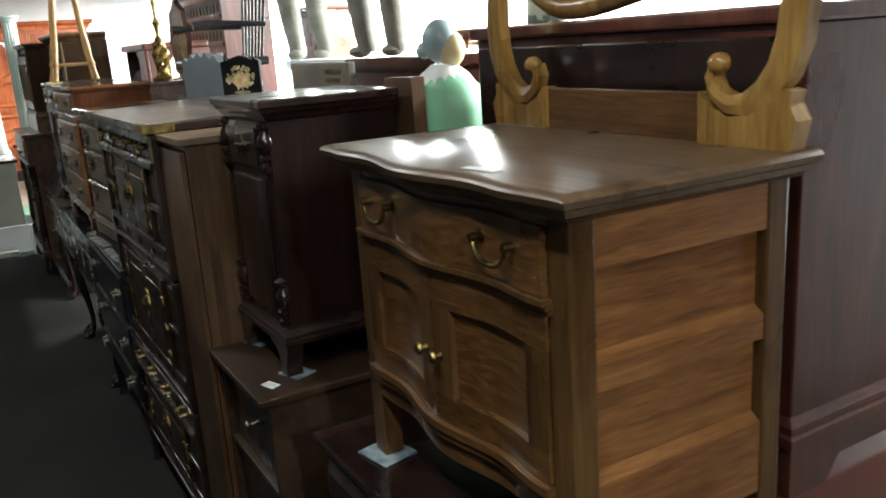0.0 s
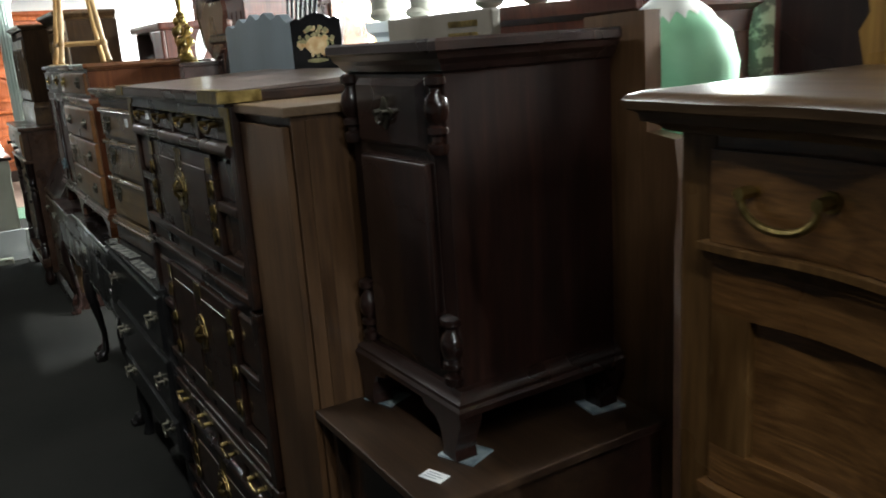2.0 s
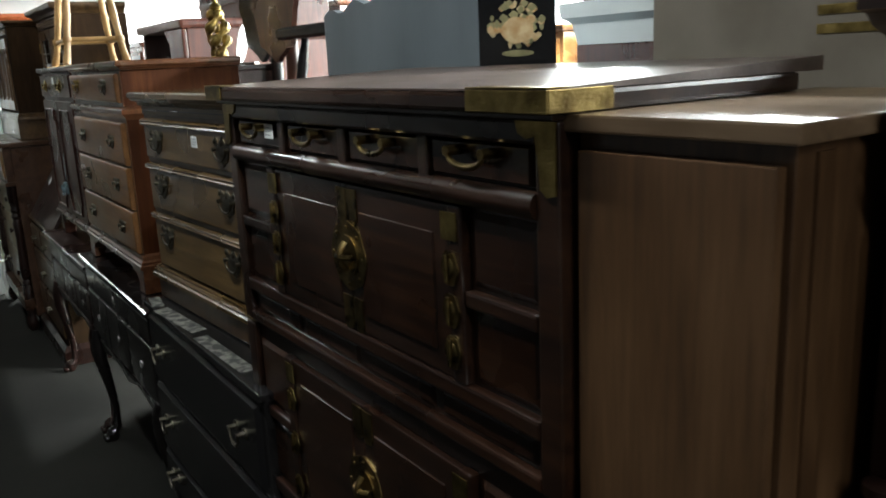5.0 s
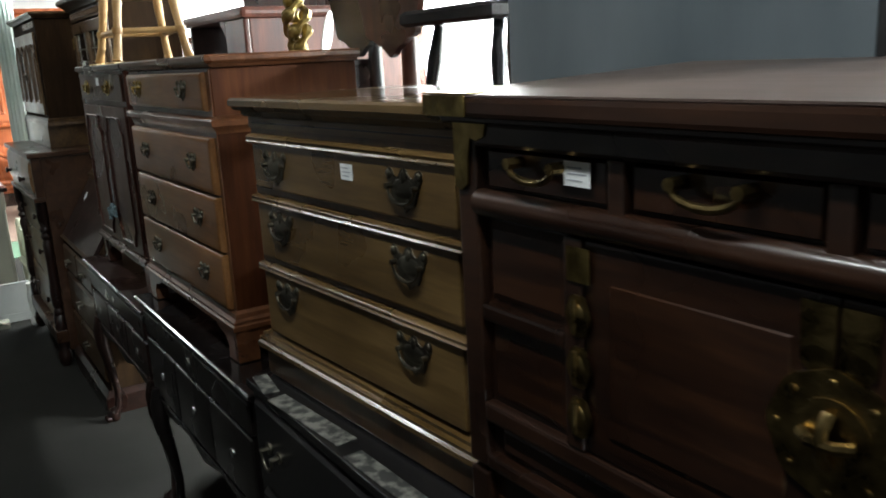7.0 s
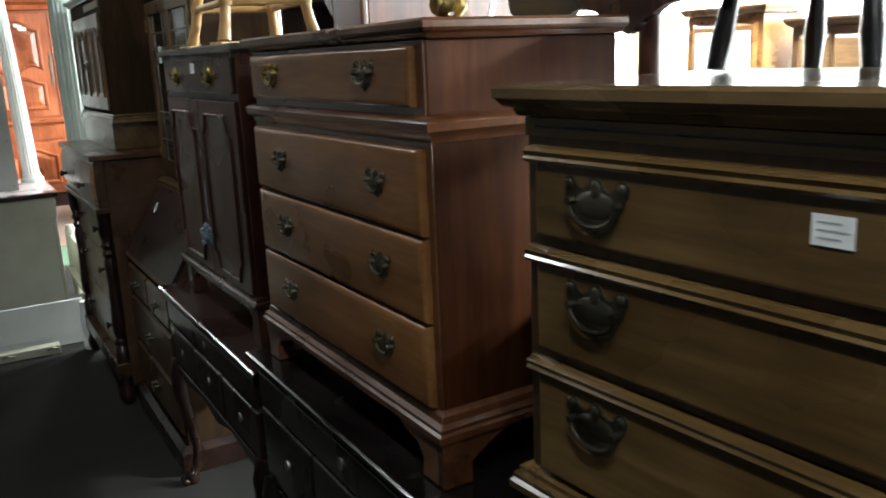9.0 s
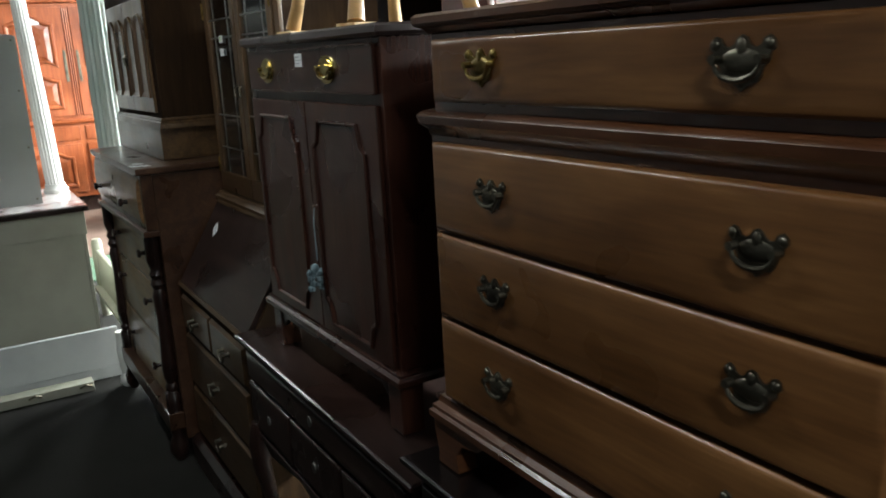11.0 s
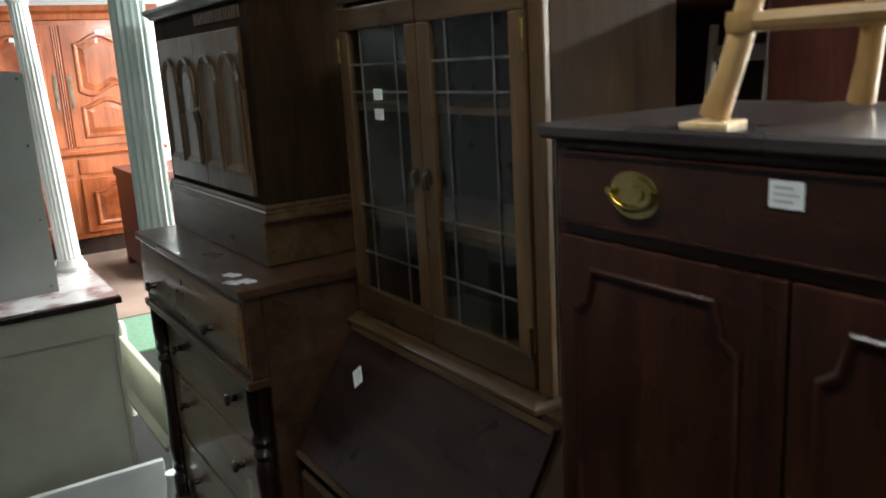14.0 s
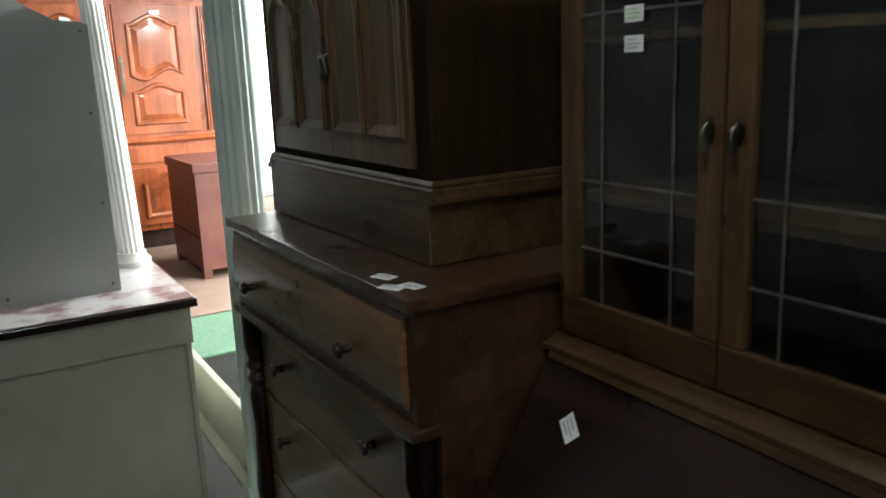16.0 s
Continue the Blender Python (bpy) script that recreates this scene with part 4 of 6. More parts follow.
def cherry_chest():
    e = thing("cherry_chest", 0.690, 6.185, 0.882, 0.6, "amber cherry four-drawer chest with bracket feet on a lowboy", "chest of drawers")
    W, D = 0.84, 0.415
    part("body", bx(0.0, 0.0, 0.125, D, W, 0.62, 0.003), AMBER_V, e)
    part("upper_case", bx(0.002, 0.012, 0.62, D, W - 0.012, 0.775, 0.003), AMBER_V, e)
    part("front_frame", bx(-0.003, 0.0, 0.14, 0.0, W, 0.62, 0.001), AMBER_D, e)
    part("upper_frame", bx(-0.002, 0.014, 0.65, 0.002, W - 0.014, 0.775, 0.001), AMBER_D, e)
    part("top", slab([(-0.012, 0.775), (0.0, 0.777), (0.008, 0.785), (0.016, 0.788), (0.02, 0.793), (0.02, 0.803), (0.014, 0.808)], D, W), AMBER_D, e)
    part("waist_moulding", ring(bmesh.new(), [(-0.01, 0.61), (0.004, 0.61), (0.006, 0.62), (0.018, 0.63), (0.02, 0.643), (0.014, 0.65), (-0.01, 0.656)], D, W), AMBER_D, e)
    d = part("drawer", lipped(bmesh.new(), 0.04, 0.667, W - 0.03, 0.766, -0.002, 0.016, 0.012), AMBER, e, "", True)
    for y in (0.195, W - 0.18):
        bat_handle(d, y, 0.722, -0.018, 0.078, BRASS if y > 0.4 else IRON)
    for z0, z1 in ((0.452, 0.600), (0.298, 0.446), (0.142, 0.292)):
        d = part("drawer", lipped(bmesh.new(), 0.018, z0, W - 0.022, z1, -0.003, 0.019, 0.013), AMBER, e, "", True)
        for y in (0.165, W - 0.2):
            bat_handle(d, y, (z0 + z1) / 2 + 0.006, -0.022, 0.072, IRON)
    part("base_moulding", slab([(0.01, 0.088), (0.026, 0.09), (0.026, 0.102), (0.02, 0.106), (0.021, 0.113), (0.012, 0.12), (0.01, 0.132), (0.0, 0.14)], D, W), AMBER_D, e)
    for y in (0, 1):
        for x in (0, 1):
            cx, cy, sy = (-0.018 if x == 0 else D - 0.04), (0.0 if y == 0 else W), (1 if y == 0 else -1)
            pr = [(-0.022, 0.09), (0.15, 0.09), (0.12, 0.07), (0.07, 0.06), (0.05, 0.035), (0.055, 0.0), (-0.012, 0.0), (-0.01, 0.02), (-0.02, 0.06)]
            part("bracket_foot", extrude_x(bmesh.new(), [(cy + sy * a, b) for a, b in pr], cx, cx + 0.04), AMBER_D, e)
            if x == 0 and y == 0:
                pr2 = [(cx, 0.09), (cx + 0.15, 0.09), (cx + 0.1, 0.065), (cx + 0.06, 0.04), (cx + 0.06, 0.0), (cx, 0.0)]
                part("bracket_foot", extrude_y(bmesh.new(), pr2, -0.02, 0.0), AMBER_D, e)


cherry_chest()


def cabriole(bm, x, y, h, out=(-1, 0)):
    """A cabriole leg with a claw foot."""
    ox, oy = out
    prof = [(0.02, h, 0.034), (0.034, h * 0.88, 0.036), (0.036, h * 0.75, 0.03), (0.014, h * 0.5, 0.021), (0.0, h * 0.28, 0.016), (0.006, h * 0.12, 0.017), (0.028, 0.045, 0.026), (0.034, 0.02, 0.032), (0.03, 0.0, 0.024)]
    tube(bm, [(x + ox * a, y + oy * a, z) for a, z, r in prof], [r for a, z, r in prof], 10)
    for k in (-1, 0, 1):
        blob(bm, (x + ox * 0.058, y + k * 0.02 + oy * 0.04, 0.014), (0.016, 0.009, 0.014), 8, 5)
    return bm


def lowboy(y0, W, H, x0, label, rows, skin, top_skin):
    e = thing("lowboy", x0, y0, 0, 0, label, "lowboy", "dark lowboys")
    D, low = 0.5, 0.5
    part("body", bx(0.0, 0.0, low, D, W, H - 0.03, 0.004), skin, e)
    part("top", slab([(0.0, H - 0.03), (0.012, H - 0.028), (0.018, H - 0.016), (0.028, H - 0.012), (0.028, H - 0.003), (0.022, H)], D, W), top_skin, e, "dark polished top with a moulded edge")
    for z0, z1, n in rows:
        for k in range(n):
            a, b = 0.02 + k * (W - 0.04) / n, 0.02 + (k + 1) * (W - 0.04) / n
            d = part("drawer", lipped(bmesh.new(), a + 0.004, z0, b - 0.004, z1, 0.0, 0.014, 0.01), skin, e, "", True)
            bm = bmesh.new()
            disc_x(bm, (a + b) / 2, (z0 + z1) / 2, 0.012, 0.014, -0.017, -0.014, 12)
            part("escutcheon", bm, STEEL, d, "small pale keyhole plate")
    part("apron", extrude_x(bmesh.new(), [(0.03, low + 0.005), (0.12, low - 0.045), (W * 0.35, low - 0.015), (W * 0.5, low - 0.05), (W * 0.65, low - 0.015), (W - 0.12, low - 0.045), (W - 0.03, low + 0.005)], 0.0, 0.02), skin, e)
    part("apron_bead", bx(-0.01, 0.02, low, 0.0, W - 0.02, low + 0.014, 0.004), skin, e)
    for y in (0.035, W - 0.035):
        part("cabriole_leg", cabriole(bmesh.new(), 0.03, y, low + 0.03), skin, e, "", True)
        part("back_leg", tube(bmesh.new(), [(D - 0.04, y, low + 0.02), (D - 0.04, y, 0.2), (D - 0.03, y, 0.0)], [0.03, 0.02, 0.024], 8), skin, e, "", True)
    return e


lowboy(5.975, 1.10, 0.878, 0.640, "black-stained lowboy on cabriole legs, under the cherry chest", ((0.745, 0.838, 1), (0.53, 0.735, 3)), BLACKW, BLACKW)
lowboy(7.115, 1.07, 0.815, 0.650, "dark carved lowboy on cabriole legs, under the mahogany cabinet", ((0.69, 0.775, 1), (0.53, 0.675, 3)), EBONY_Y, EBONY_T)


def mahogany_cabinet():
    e = thing("mahogany_cabinet", 0.718, 7.277, 0.819, 0.5, "dark mahogany two-door cabinet with oval brass handles on a lowboy", "cabinet")
    W, D = 0.78, 0.42
    part("body", bx(0.0, 0.0, 0.13, D, W, 0.845, 0.003), MAH, e)
    part("top", slab([(0.0, 0.845), (0.01, 0.847), (0.018, 0.853), (0.018, 0.865), (0.013, 0.87)], D, W), MAH_T, e, "dark mahogany top coloured grey for its sheen")
    d = part("drawer", bx(-0.010, 0.018, 0.733, 0.0, W - 0.018, 0.832, 0.003), MAH_Y, e)
    for zz in (0.7335, 0.8315):
        part("bead", bx(-0.014, 0.018, zz - 0.002, -0.01, W - 0.018, zz + 0.002, 0.001), MAH_Y, d)
    for y in (0.24, W - 0.165):
        bm = bmesh.new()
        disc_x(bm, y, 0.783, 0.043, 0.031, -0.013, -0.010, 24)
        disc_x(bm, y, 0.783, 0.035, 0.024, -0.016, -0.013, 24)
        disc_x(bm, y, 0.785, 0.02, 0.011, -0.019, -0.016, 20)
        bail(bm, y, 0.787, 0.07, 0.022, -0.012, 0.0032, 0.008)
        part("handle", bm, BRASS_B, d, "polished oval brass drop handle", True)
    for y0, y1 in ((0.016, W / 2 - 0.002), (W / 2 + 0.002, W - 0.016)):
        dd = part("door", bx(-0.010, y0, 0.148, 0.0, y1, 0.711, 0.003), MAH, e)
        a, b, c, f = y0 + 0.058, y1 - 0.034, 0.172, 0.672
        pts = [(a, c + 0.06), (a + 0.022, c + 0.045), (a + 0.035, c), (b - 0.035, c), (b - 0.022, c + 0.045), (b, c + 0.06), (b, f - 0.06), (b - 0.022, f - 0.045), (b - 0.035, f), (a + 0.035, f), (a + 0.022, f - 0.045), (a, f - 0.06)]
        bm = bmesh.new()
        o = [bm.verts.new((-0.010, y, z)) for y, z in pts]
        cy, cz = (a + b) / 2, (c + f) / 2
        rws = [o]
        for t, sh in ((0.004, 0.0), (0.007, 0.003), (0.006, 0.007), (0.0005, 0.010)):
            rws.append([bm.verts.new((-0.010 - t, y - (sh if y > cy else -sh), z - (sh if z > cz else -sh))) for y, z in pts])
        for p, q in zip(rws, rws[1:]):
            for k in range(len(pts)):
                bm.faces.new((p[k], p[(k + 1) % len(pts)], q[(k + 1) % len(pts)], q[k]))
        bm.faces.new(rws[-1])
        part("door_moulding", bm, MAH, dd, "raised panel with notched corners")
    part("base_moulding", slab([(0.012, 0.118), (0.02, 0.12), (0.02, 0.132), (0.012, 0.138), (0.012, 0.144), (0.0, 0.15)], D, W), MAH_Y, e)
    for y in (0.0, W - 0.06):
        for x in (0.0, D - 0.06):
            part("foot", bx(x - 0.006, y, 0, x + 0.05, y + 0.06, 0.12, 0.004), MAH, e)
    part("apron", extrude_x(bmesh.new(), [(0.06, 0.12), (0.06, 0.06), (0.1, 0.09), (W - 0.1, 0.09), (W - 0.06, 0.06), (W - 0.06, 0.12)], 0.0, 0.014), MAH_Y, e)
    t = thing("key_tassel", 0.700, 7.650, -0.02, 0, "faded blue key tassel hanging from a cord on the cabinet door", "tassel")
    part("cord", tube(bmesh.new(), [(0.0, 0.0, 1.30), (-0.004, 0.002, 1.26), (-0.004, 0.0, 1.165)], 0.0018, 6), CARD, t)
    part("cord_loop", tube(bmesh.new(), [(0.0, -0.022, 1.306), (-0.006, -0.008, 1.300), (0.0, 0.004, 1.302)], 0.0022, 6), OAKD, t)
    bm = bmesh.new()
    blob(bm, (-0.012, 0.0, 1.145), (0.011, 0.012, 0.014), 10, 6)
    rng = random.Random(3)
    for k in range(70):
        a, u = rng.random() * 2 * math.pi, rng.random()
        r = 0.012 + 0.012 * u
        blob(bm, (-0.014 + 0.8 * r * math.cos(a), r * math.sin(a), 1.095 + 0.045 * rng.random()), (0.0045, 0.005, 0.0065), 6, 4)
    part("tassel_head", bm, TASSELM, t, "faded blue knotted tassel", True)
    label_on(e, -0.0105, 0.398, 0.806, 0.042, 0.03)


mahogany_cabinet()

# ---- the end of the row: secretary, dresser, cupboard ----
def secretary():
    e = thing("secretary_desk", 0.655, 8.235, 0, 0, "dark oak slant-front desk with a leather-brown fall, between cabinet and dresser", "desk")
    W, D = 0.86, 0.62
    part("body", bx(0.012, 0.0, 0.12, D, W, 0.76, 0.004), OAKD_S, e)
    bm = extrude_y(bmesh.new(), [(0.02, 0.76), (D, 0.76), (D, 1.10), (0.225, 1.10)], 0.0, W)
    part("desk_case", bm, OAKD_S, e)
    dx, dz = 0.205, 0.33
    n = Vector((-dz, 0, dx)).normalized()
    def sl(s, off):
        return (0.018 + dx * s + n.x * off, 0.765 + dz * s + n.z * off)
    bm = extrude_y(bmesh.new(), [sl(0.0, 0.0), sl(0.98, 0.0), sl(0.98, 0.016), sl(0.0, 0.016)], 0.012, W - 0.012)
    fall = part("fall_front", bm, EBONY_T, e, "sloping dark writing fall with worn sheen")
    bm = bmesh.new()
    for s0, s1 in ((0.0, 0.04), (0.94, 0.98)):
        extrude_y(bm, [sl(s0, 0.016), sl(s1, 0.016), sl(s1, 0.022), sl(s0, 0.022)], 0.014, W - 0.014)
    part("fall_bead", bm, OAKD_Y, fall)
    for k, (z0, z1) in enumerate(((0.6, 0.74), (0.37, 0.58), (0.15, 0.35))):
        for q in range(2 if k == 0 else 1):
            w2 = (W - 0.06) / (2 if k == 0 else 1)
            d = part("drawer", raised(bmesh.new(), 0.03 + q * w2 + 0.006, z0, 0.03 + (q + 1) * w2 - 0.006, z1, 0.012, 0.012, 0.01), OAKD_Y, e)
            bail_handle(d, 0.03 + (q + 0.5) * w2, (z0 + z1) / 2, 0.0, 0.06, IRON)
    # base in near-black wood for the shade low in the row
    part("base", slab([(0.02, 0.0), (0.02, 0.09), (0.0, 0.12)], D, W), EBONY_Y, e)
    k = 0.68
    x, z = sl(k, 0.0165)
    m = Matrix.Translation((0.655 + x, 8.955, z)) @ Matrix(((0, n.z, n.x, 0), (-1, 0, 0, 0), (0, -n.x, n.z, 0), (0, 0, 0, 1))) @ pose(0, 0, 0, 0, 0, -40)
    sticker(m, 0.05, 0.034)


secretary()


def bookcase():
    e = thing("glazed_bookcase", 0.885, 8.333, 1.10, 0.6, "dark oak bookcase with two leaded glass doors, on the desk", "bookcase")
    W, D, H = 0.742, 0.35, 0.93
    for y in (0.0, W - 0.025):
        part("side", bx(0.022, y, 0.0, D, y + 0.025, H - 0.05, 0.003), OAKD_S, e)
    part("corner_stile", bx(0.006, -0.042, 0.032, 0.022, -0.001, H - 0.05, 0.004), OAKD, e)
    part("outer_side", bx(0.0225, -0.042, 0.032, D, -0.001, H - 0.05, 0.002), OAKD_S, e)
    part("back", bx(D - 0.012, 0.025, 0, D, W - 0.025, H - 0.05, 0), EBONY, e)
    for z in (0.0, 0.29, 0.57):
        part("shelf", bx(0.03, 0.025, z, D - 0.012, W - 0.025, z + 0.018, 0.002), OAKD_Y, e)
    part("crown_board", bx(0.0, 0.0, H - 0.1, D, W, H - 0.05, 0.002), OAKD_Y, e)
    for k in range(26):
        y = 0.03 + k * (W - 0.06) / 25
        part("carved_leaf", tube(bmesh.new(), [(-0.001, y - 0.006, H - 0.088), (-0.004, y, H - 0.075), (-0.001, y + 0.008, H - 0.062)], 0.004, 6), OAKD_Y, e, "", True)
    part("cornice", slab([(0.002, H - 0.05), (0.016, H - 0.046), (0.02, H - 0.032), (0.036, H - 0.02), (0.05, H - 0.012), (0.054, H - 0.004), (0.054, H + 0.008), (0.048, H + 0.014)], D, W), OAKD_Y, e)
    z0, z1 = 0.035, H - 0.11
    for a, b, sg in ((0.004, W / 2 - 0.002, 1), (W / 2 + 0.002, W - 0.004, -1)):
        f = 0.055
        d = part("door", bx(0.0, a, z1 - f, 0.02, b, z1, 0.004), OAKD_Y, e, "oak-framed leaded glass door")
        part("rail", bx(0.0, a, z0, 0.02, b, z0 + f + 0.02, 0.004), OAKD_Y, d)
        for y in (a, b - f + 0.008):
            part("stile", bx(0.0005, y, z0 + f + 0.02, 0.0195, y + f - 0.008, z1 - f, 0.004), OAKD, d)
        ga, gb_, gz0, gz1 = a + f - 0.008, b - f + 0.008, z0 + f + 0.02, z1 - f
        pane = part("pane", bx(0.010, ga, gz0, 0.013, gb_, gz1, 0), GLASS, d, "dark reflective glass")
        pane.visible_shadow = False
        gw, gh = gb_ - ga, gz1 - gz0
        lines = [(ga + gw * 0.2, gz0, gz1, 1), (ga + gw * 0.8, gz0, gz1, 1)]
        for u in (0.15, 0.35, 0.775, 0.875) if sg > 0 else (0.15, 0.34, 0.775, 0.875):
            lines.append((gz0 + gh * u, ga, gb_, 0))
        for c, p, q, vert in lines:
            bm = bx(0.0065, c - 0.0024, p, 0.010, c + 0.0024, q, 0.001) if vert else bx(0.006, p, c - 0.0024, 0.0098, q, c + 0.0024, 0.001)
            part("lead_came", bm, STEEL, d)
        ky = (W / 2 - 0.026) if sg > 0 else (W / 2 + 0.026)
        bm = bmesh.new()
        disc_x(bm, ky, 0.435, 0.01, 0.02, -0.003, 0.0, 14)
        tube(bm, [(-0.006, ky, 0.445), (-0.016, ky, 0.435), (-0.014, ky, 0.405)], [0.004, 0.005, 0.009], 8)
        part("drop_pull", bm, IRON, d, "small dark drop pull", True)
        hy = a + 0.004 if sg > 0 else b - 0.004
        for hz in (z1 - 0.1, z0 + 0.1):
            part("butt_hinge", tube(bmesh.new(), [(-0.002, hy, hz - 0.03), (-0.002, hy, hz + 0.03)], 0.004, 8), BRASS, d, "thin brass hinge")
    part("waist_moulding", ring(bmesh.new(), [(-0.01, 0.0), (0.026, 0.0), (0.026, 0.01), (0.014, 0.02), (0.01, 0.03), (-0.01, 0.032)], D, W), OAKD_Y, e)
    label_on(e, 0.0055, 0.56, 0.612, 0.042, 0.026, mat=INKG)
    label_on(e, 0.0055, 0.56, 0.565, 0.042, 0.026)


bookcase()


def dresser():
    e = thing("empire_dresser", 0.605, 9.105, 0, 0.3, "brown mahogany dresser with overhanging top drawer and turned pilasters", "dresser")
    W, D, H = 1.055, 0.5, 1.248
    part("body", bx(0.012, 0.0, 0.1, D, W, H - 0.03, 0.004), DRES_F, e)
    part("top", bx(-0.05, -0.012, H - 0.026, D, W + 0.012, H, 0.005), DRES_F, e, "flat dark dresser top")
    part("upper_case", bx(-0.034, 0.0, 1.0, 0.012, W, H - 0.026, 0.004), DRES_F, e)
    bm = extrude_y(bmesh.new(), [(-0.03, 1.02), (-0.044, 1.035), (-0.05, 1.08), (-0.05, 1.15), (-0.044, 1.195), (-0.03, 1.212)], 0.03, W - 0.03)
    d = part("drawer", bm, DRES, e, "bowed top drawer", True)
    for y in (0.25, W - 0.2):
        knob(d, y, 1.09, -0.05, 0.019, EBONY, 0.036)
    part("keyhole", disc_x(bmesh.new(), W / 2, 1.165, 0.006, 0.01, -0.052, -0.049, 10), IRON, d)
    part("ledge", bx(-0.05, -0.006, 0.975, 0.012, W + 0.006, 1.0, 0.005), DRES_F, e)
    for z0, z1, kz in ((0.755, 0.96, 0.865), (0.5, 0.74, 0.655), (0.23, 0.485, 0.36)):
        d = part("drawer", bx(-0.008, 0.085, z0, 0.012, W - 0.085, z1, 0.004), DRES, e)
        for y in (0.25, W - 0.25):
            knob(d, y, kz, -0.008, 0.019, EBONY, 0.036)
        part("drawer_rail", bx(-0.004, 0.08, z0 - 0.014, 0.012, W - 0.08, z0 - 0.001, 0.002), DRES_F, e)
    pil = [(0.034, 0.0), (0.034, 0.08), (0.026, 0.09), (0.03, 0.11), (0.022, 0.125), (0.03, 0.15), (0.034, 0.2), (0.028, 0.28), (0.024, 0.4), (0.03, 0.5), (0.022, 0.53), (0.032, 0.55), (0.022, 0.57), (0.032, 0.59), (0.024, 0.61), (0.034, 0.65), (0.034, 0.75)]
    for y in (0.042, W - 0.042):
        part("turned_pilaster", lathe(bmesh.new(), [(r, 0.225 + h) for r, h in pil], -0.012, y, 16), EBONY, e, "", True)
    part("base_rail", bx(-0.05, 0.0, 0.15, 0.012, W, 0.225, 0.005), DRES_F, e)
    for y in (0.045, W - 0.045):
        for x in (-0.015, D - 0.05):
            part("turned_foot", lathe(bmesh.new(), [(0.02, 0.0), (0.036, 0.03), (0.04, 0.07), (0.025, 0.11), (0.034, 0.15)], x, y, 14), EBONY, e, "", True)
    for x, y, a in ((0.60, 9.27, -70), (0.575, 9.19, -60), (0.61, 9.175, -80)):
        sticker(pose(x, y, H, 0, 0, a), 0.05, 0.03)


dresser()


def cupboard():
    e = thing("oak_cupboard", 0.722, 9.275, 1.25, 0.6, "dark oak cupboard with arched fielded doors, standing on the dresser", "cupboard")
    W, D, H = 0.9, 0.36, 0.72
    part("plinth", bx(-0.016, -0.002, 0.0, D, W, 0.135, 0.004), OAKD_Y, e)
    part("plinth_moulding", ring(bmesh.new(), [(-0.01, 0.132), (0.017, 0.126), (0.017, 0.136), (0.012, 0.144), (0.013, 0.152), (0.008, 0.156), (0.009, 0.163), (0.004, 0.17), (-0.01, 0.172)], D, W), OAKD_Y, e)
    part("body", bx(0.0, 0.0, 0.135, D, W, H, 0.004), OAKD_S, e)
    part("cornice", slab([(0.0, H), (0.01, H + 0.002), (0.014, H + 0.012), (0.024, H + 0.018), (0.028, H + 0.022), (0.028, H + 0.032), (0.024, H + 0.036)], D, W), OAKD_Y, e)
    for k in range(18):
        y = 0.05 + k * 0.022
        part("dentil", bx(-0.004, y, H - 0.045, 0.0, y + 0.011, H - 0.012, 0), OAKD_Y, e)
    z0, z1 = 0.19, H - 0.07
    for a, b, sg in ((0.06, W / 2 - 0.001, 1), (W / 2 + 0.001, W - 0.06, -1)):
        d = part("door", bx(-0.012, a, z0, 0.0, b, z1, 0.003), OAKD, e, "door with two arched panels")
        w2 = (b - a - 0.07) / 2
        for q in range(2):
            y0 = a + 0.025 + q * (w2 + 0.02)
            y1 = y0 + w2
            r = w2 / 2
            yc = (y0 + y1) / 2
            pts = [(y0, z0 + 0.06), (y1, z0 + 0.06)] + [(yc + r * math.cos(t * math.pi / 10), z1 - 0.06 - r + r * math.sin(t * math.pi / 10)) for t in range(11)]
            cz = (z0 + z1) / 2
            bm = bmesh.new()
            rws = []
            for off, ins in ((0.0, 0.0), (0.008, 0.002), (0.009, 0.006), (0.0005, 0.03), (0.001, 0.036)):
                rws.append([bm.verts.new((-0.012 - off, yc + (y - yc) * (1 - ins / r), cz + (z - cz) * (1 - ins / 0.2))) for y, z in pts])
            for p, q2 in zip(rws, rws[1:]):
                for k in range(len(pts)):
                    bm.faces.new((p[k], p[(k + 1) % len(pts)], q2[(k + 1) % len(pts)], q2[k]))
            bm.faces.new(rws[-1])
            part("arched_panel", bm, OAKD, d)
        ky = b - 0.014 if sg > 0 else a + 0.014
        bm = bmesh.new()
        box(bm, -0.016, ky - 0.006, 0.37, -0.012, ky + 0.006, 0.47)
        tube(bm, [(-0.018, ky, 0.43), (-0.03, ky, 0.42), (-0.022, ky, 0.385)], [0.004, 0.005, 0.007], 8)
        part("iron_pull", bm, IRON, d, "dark iron drop pull", True)


cupboard()


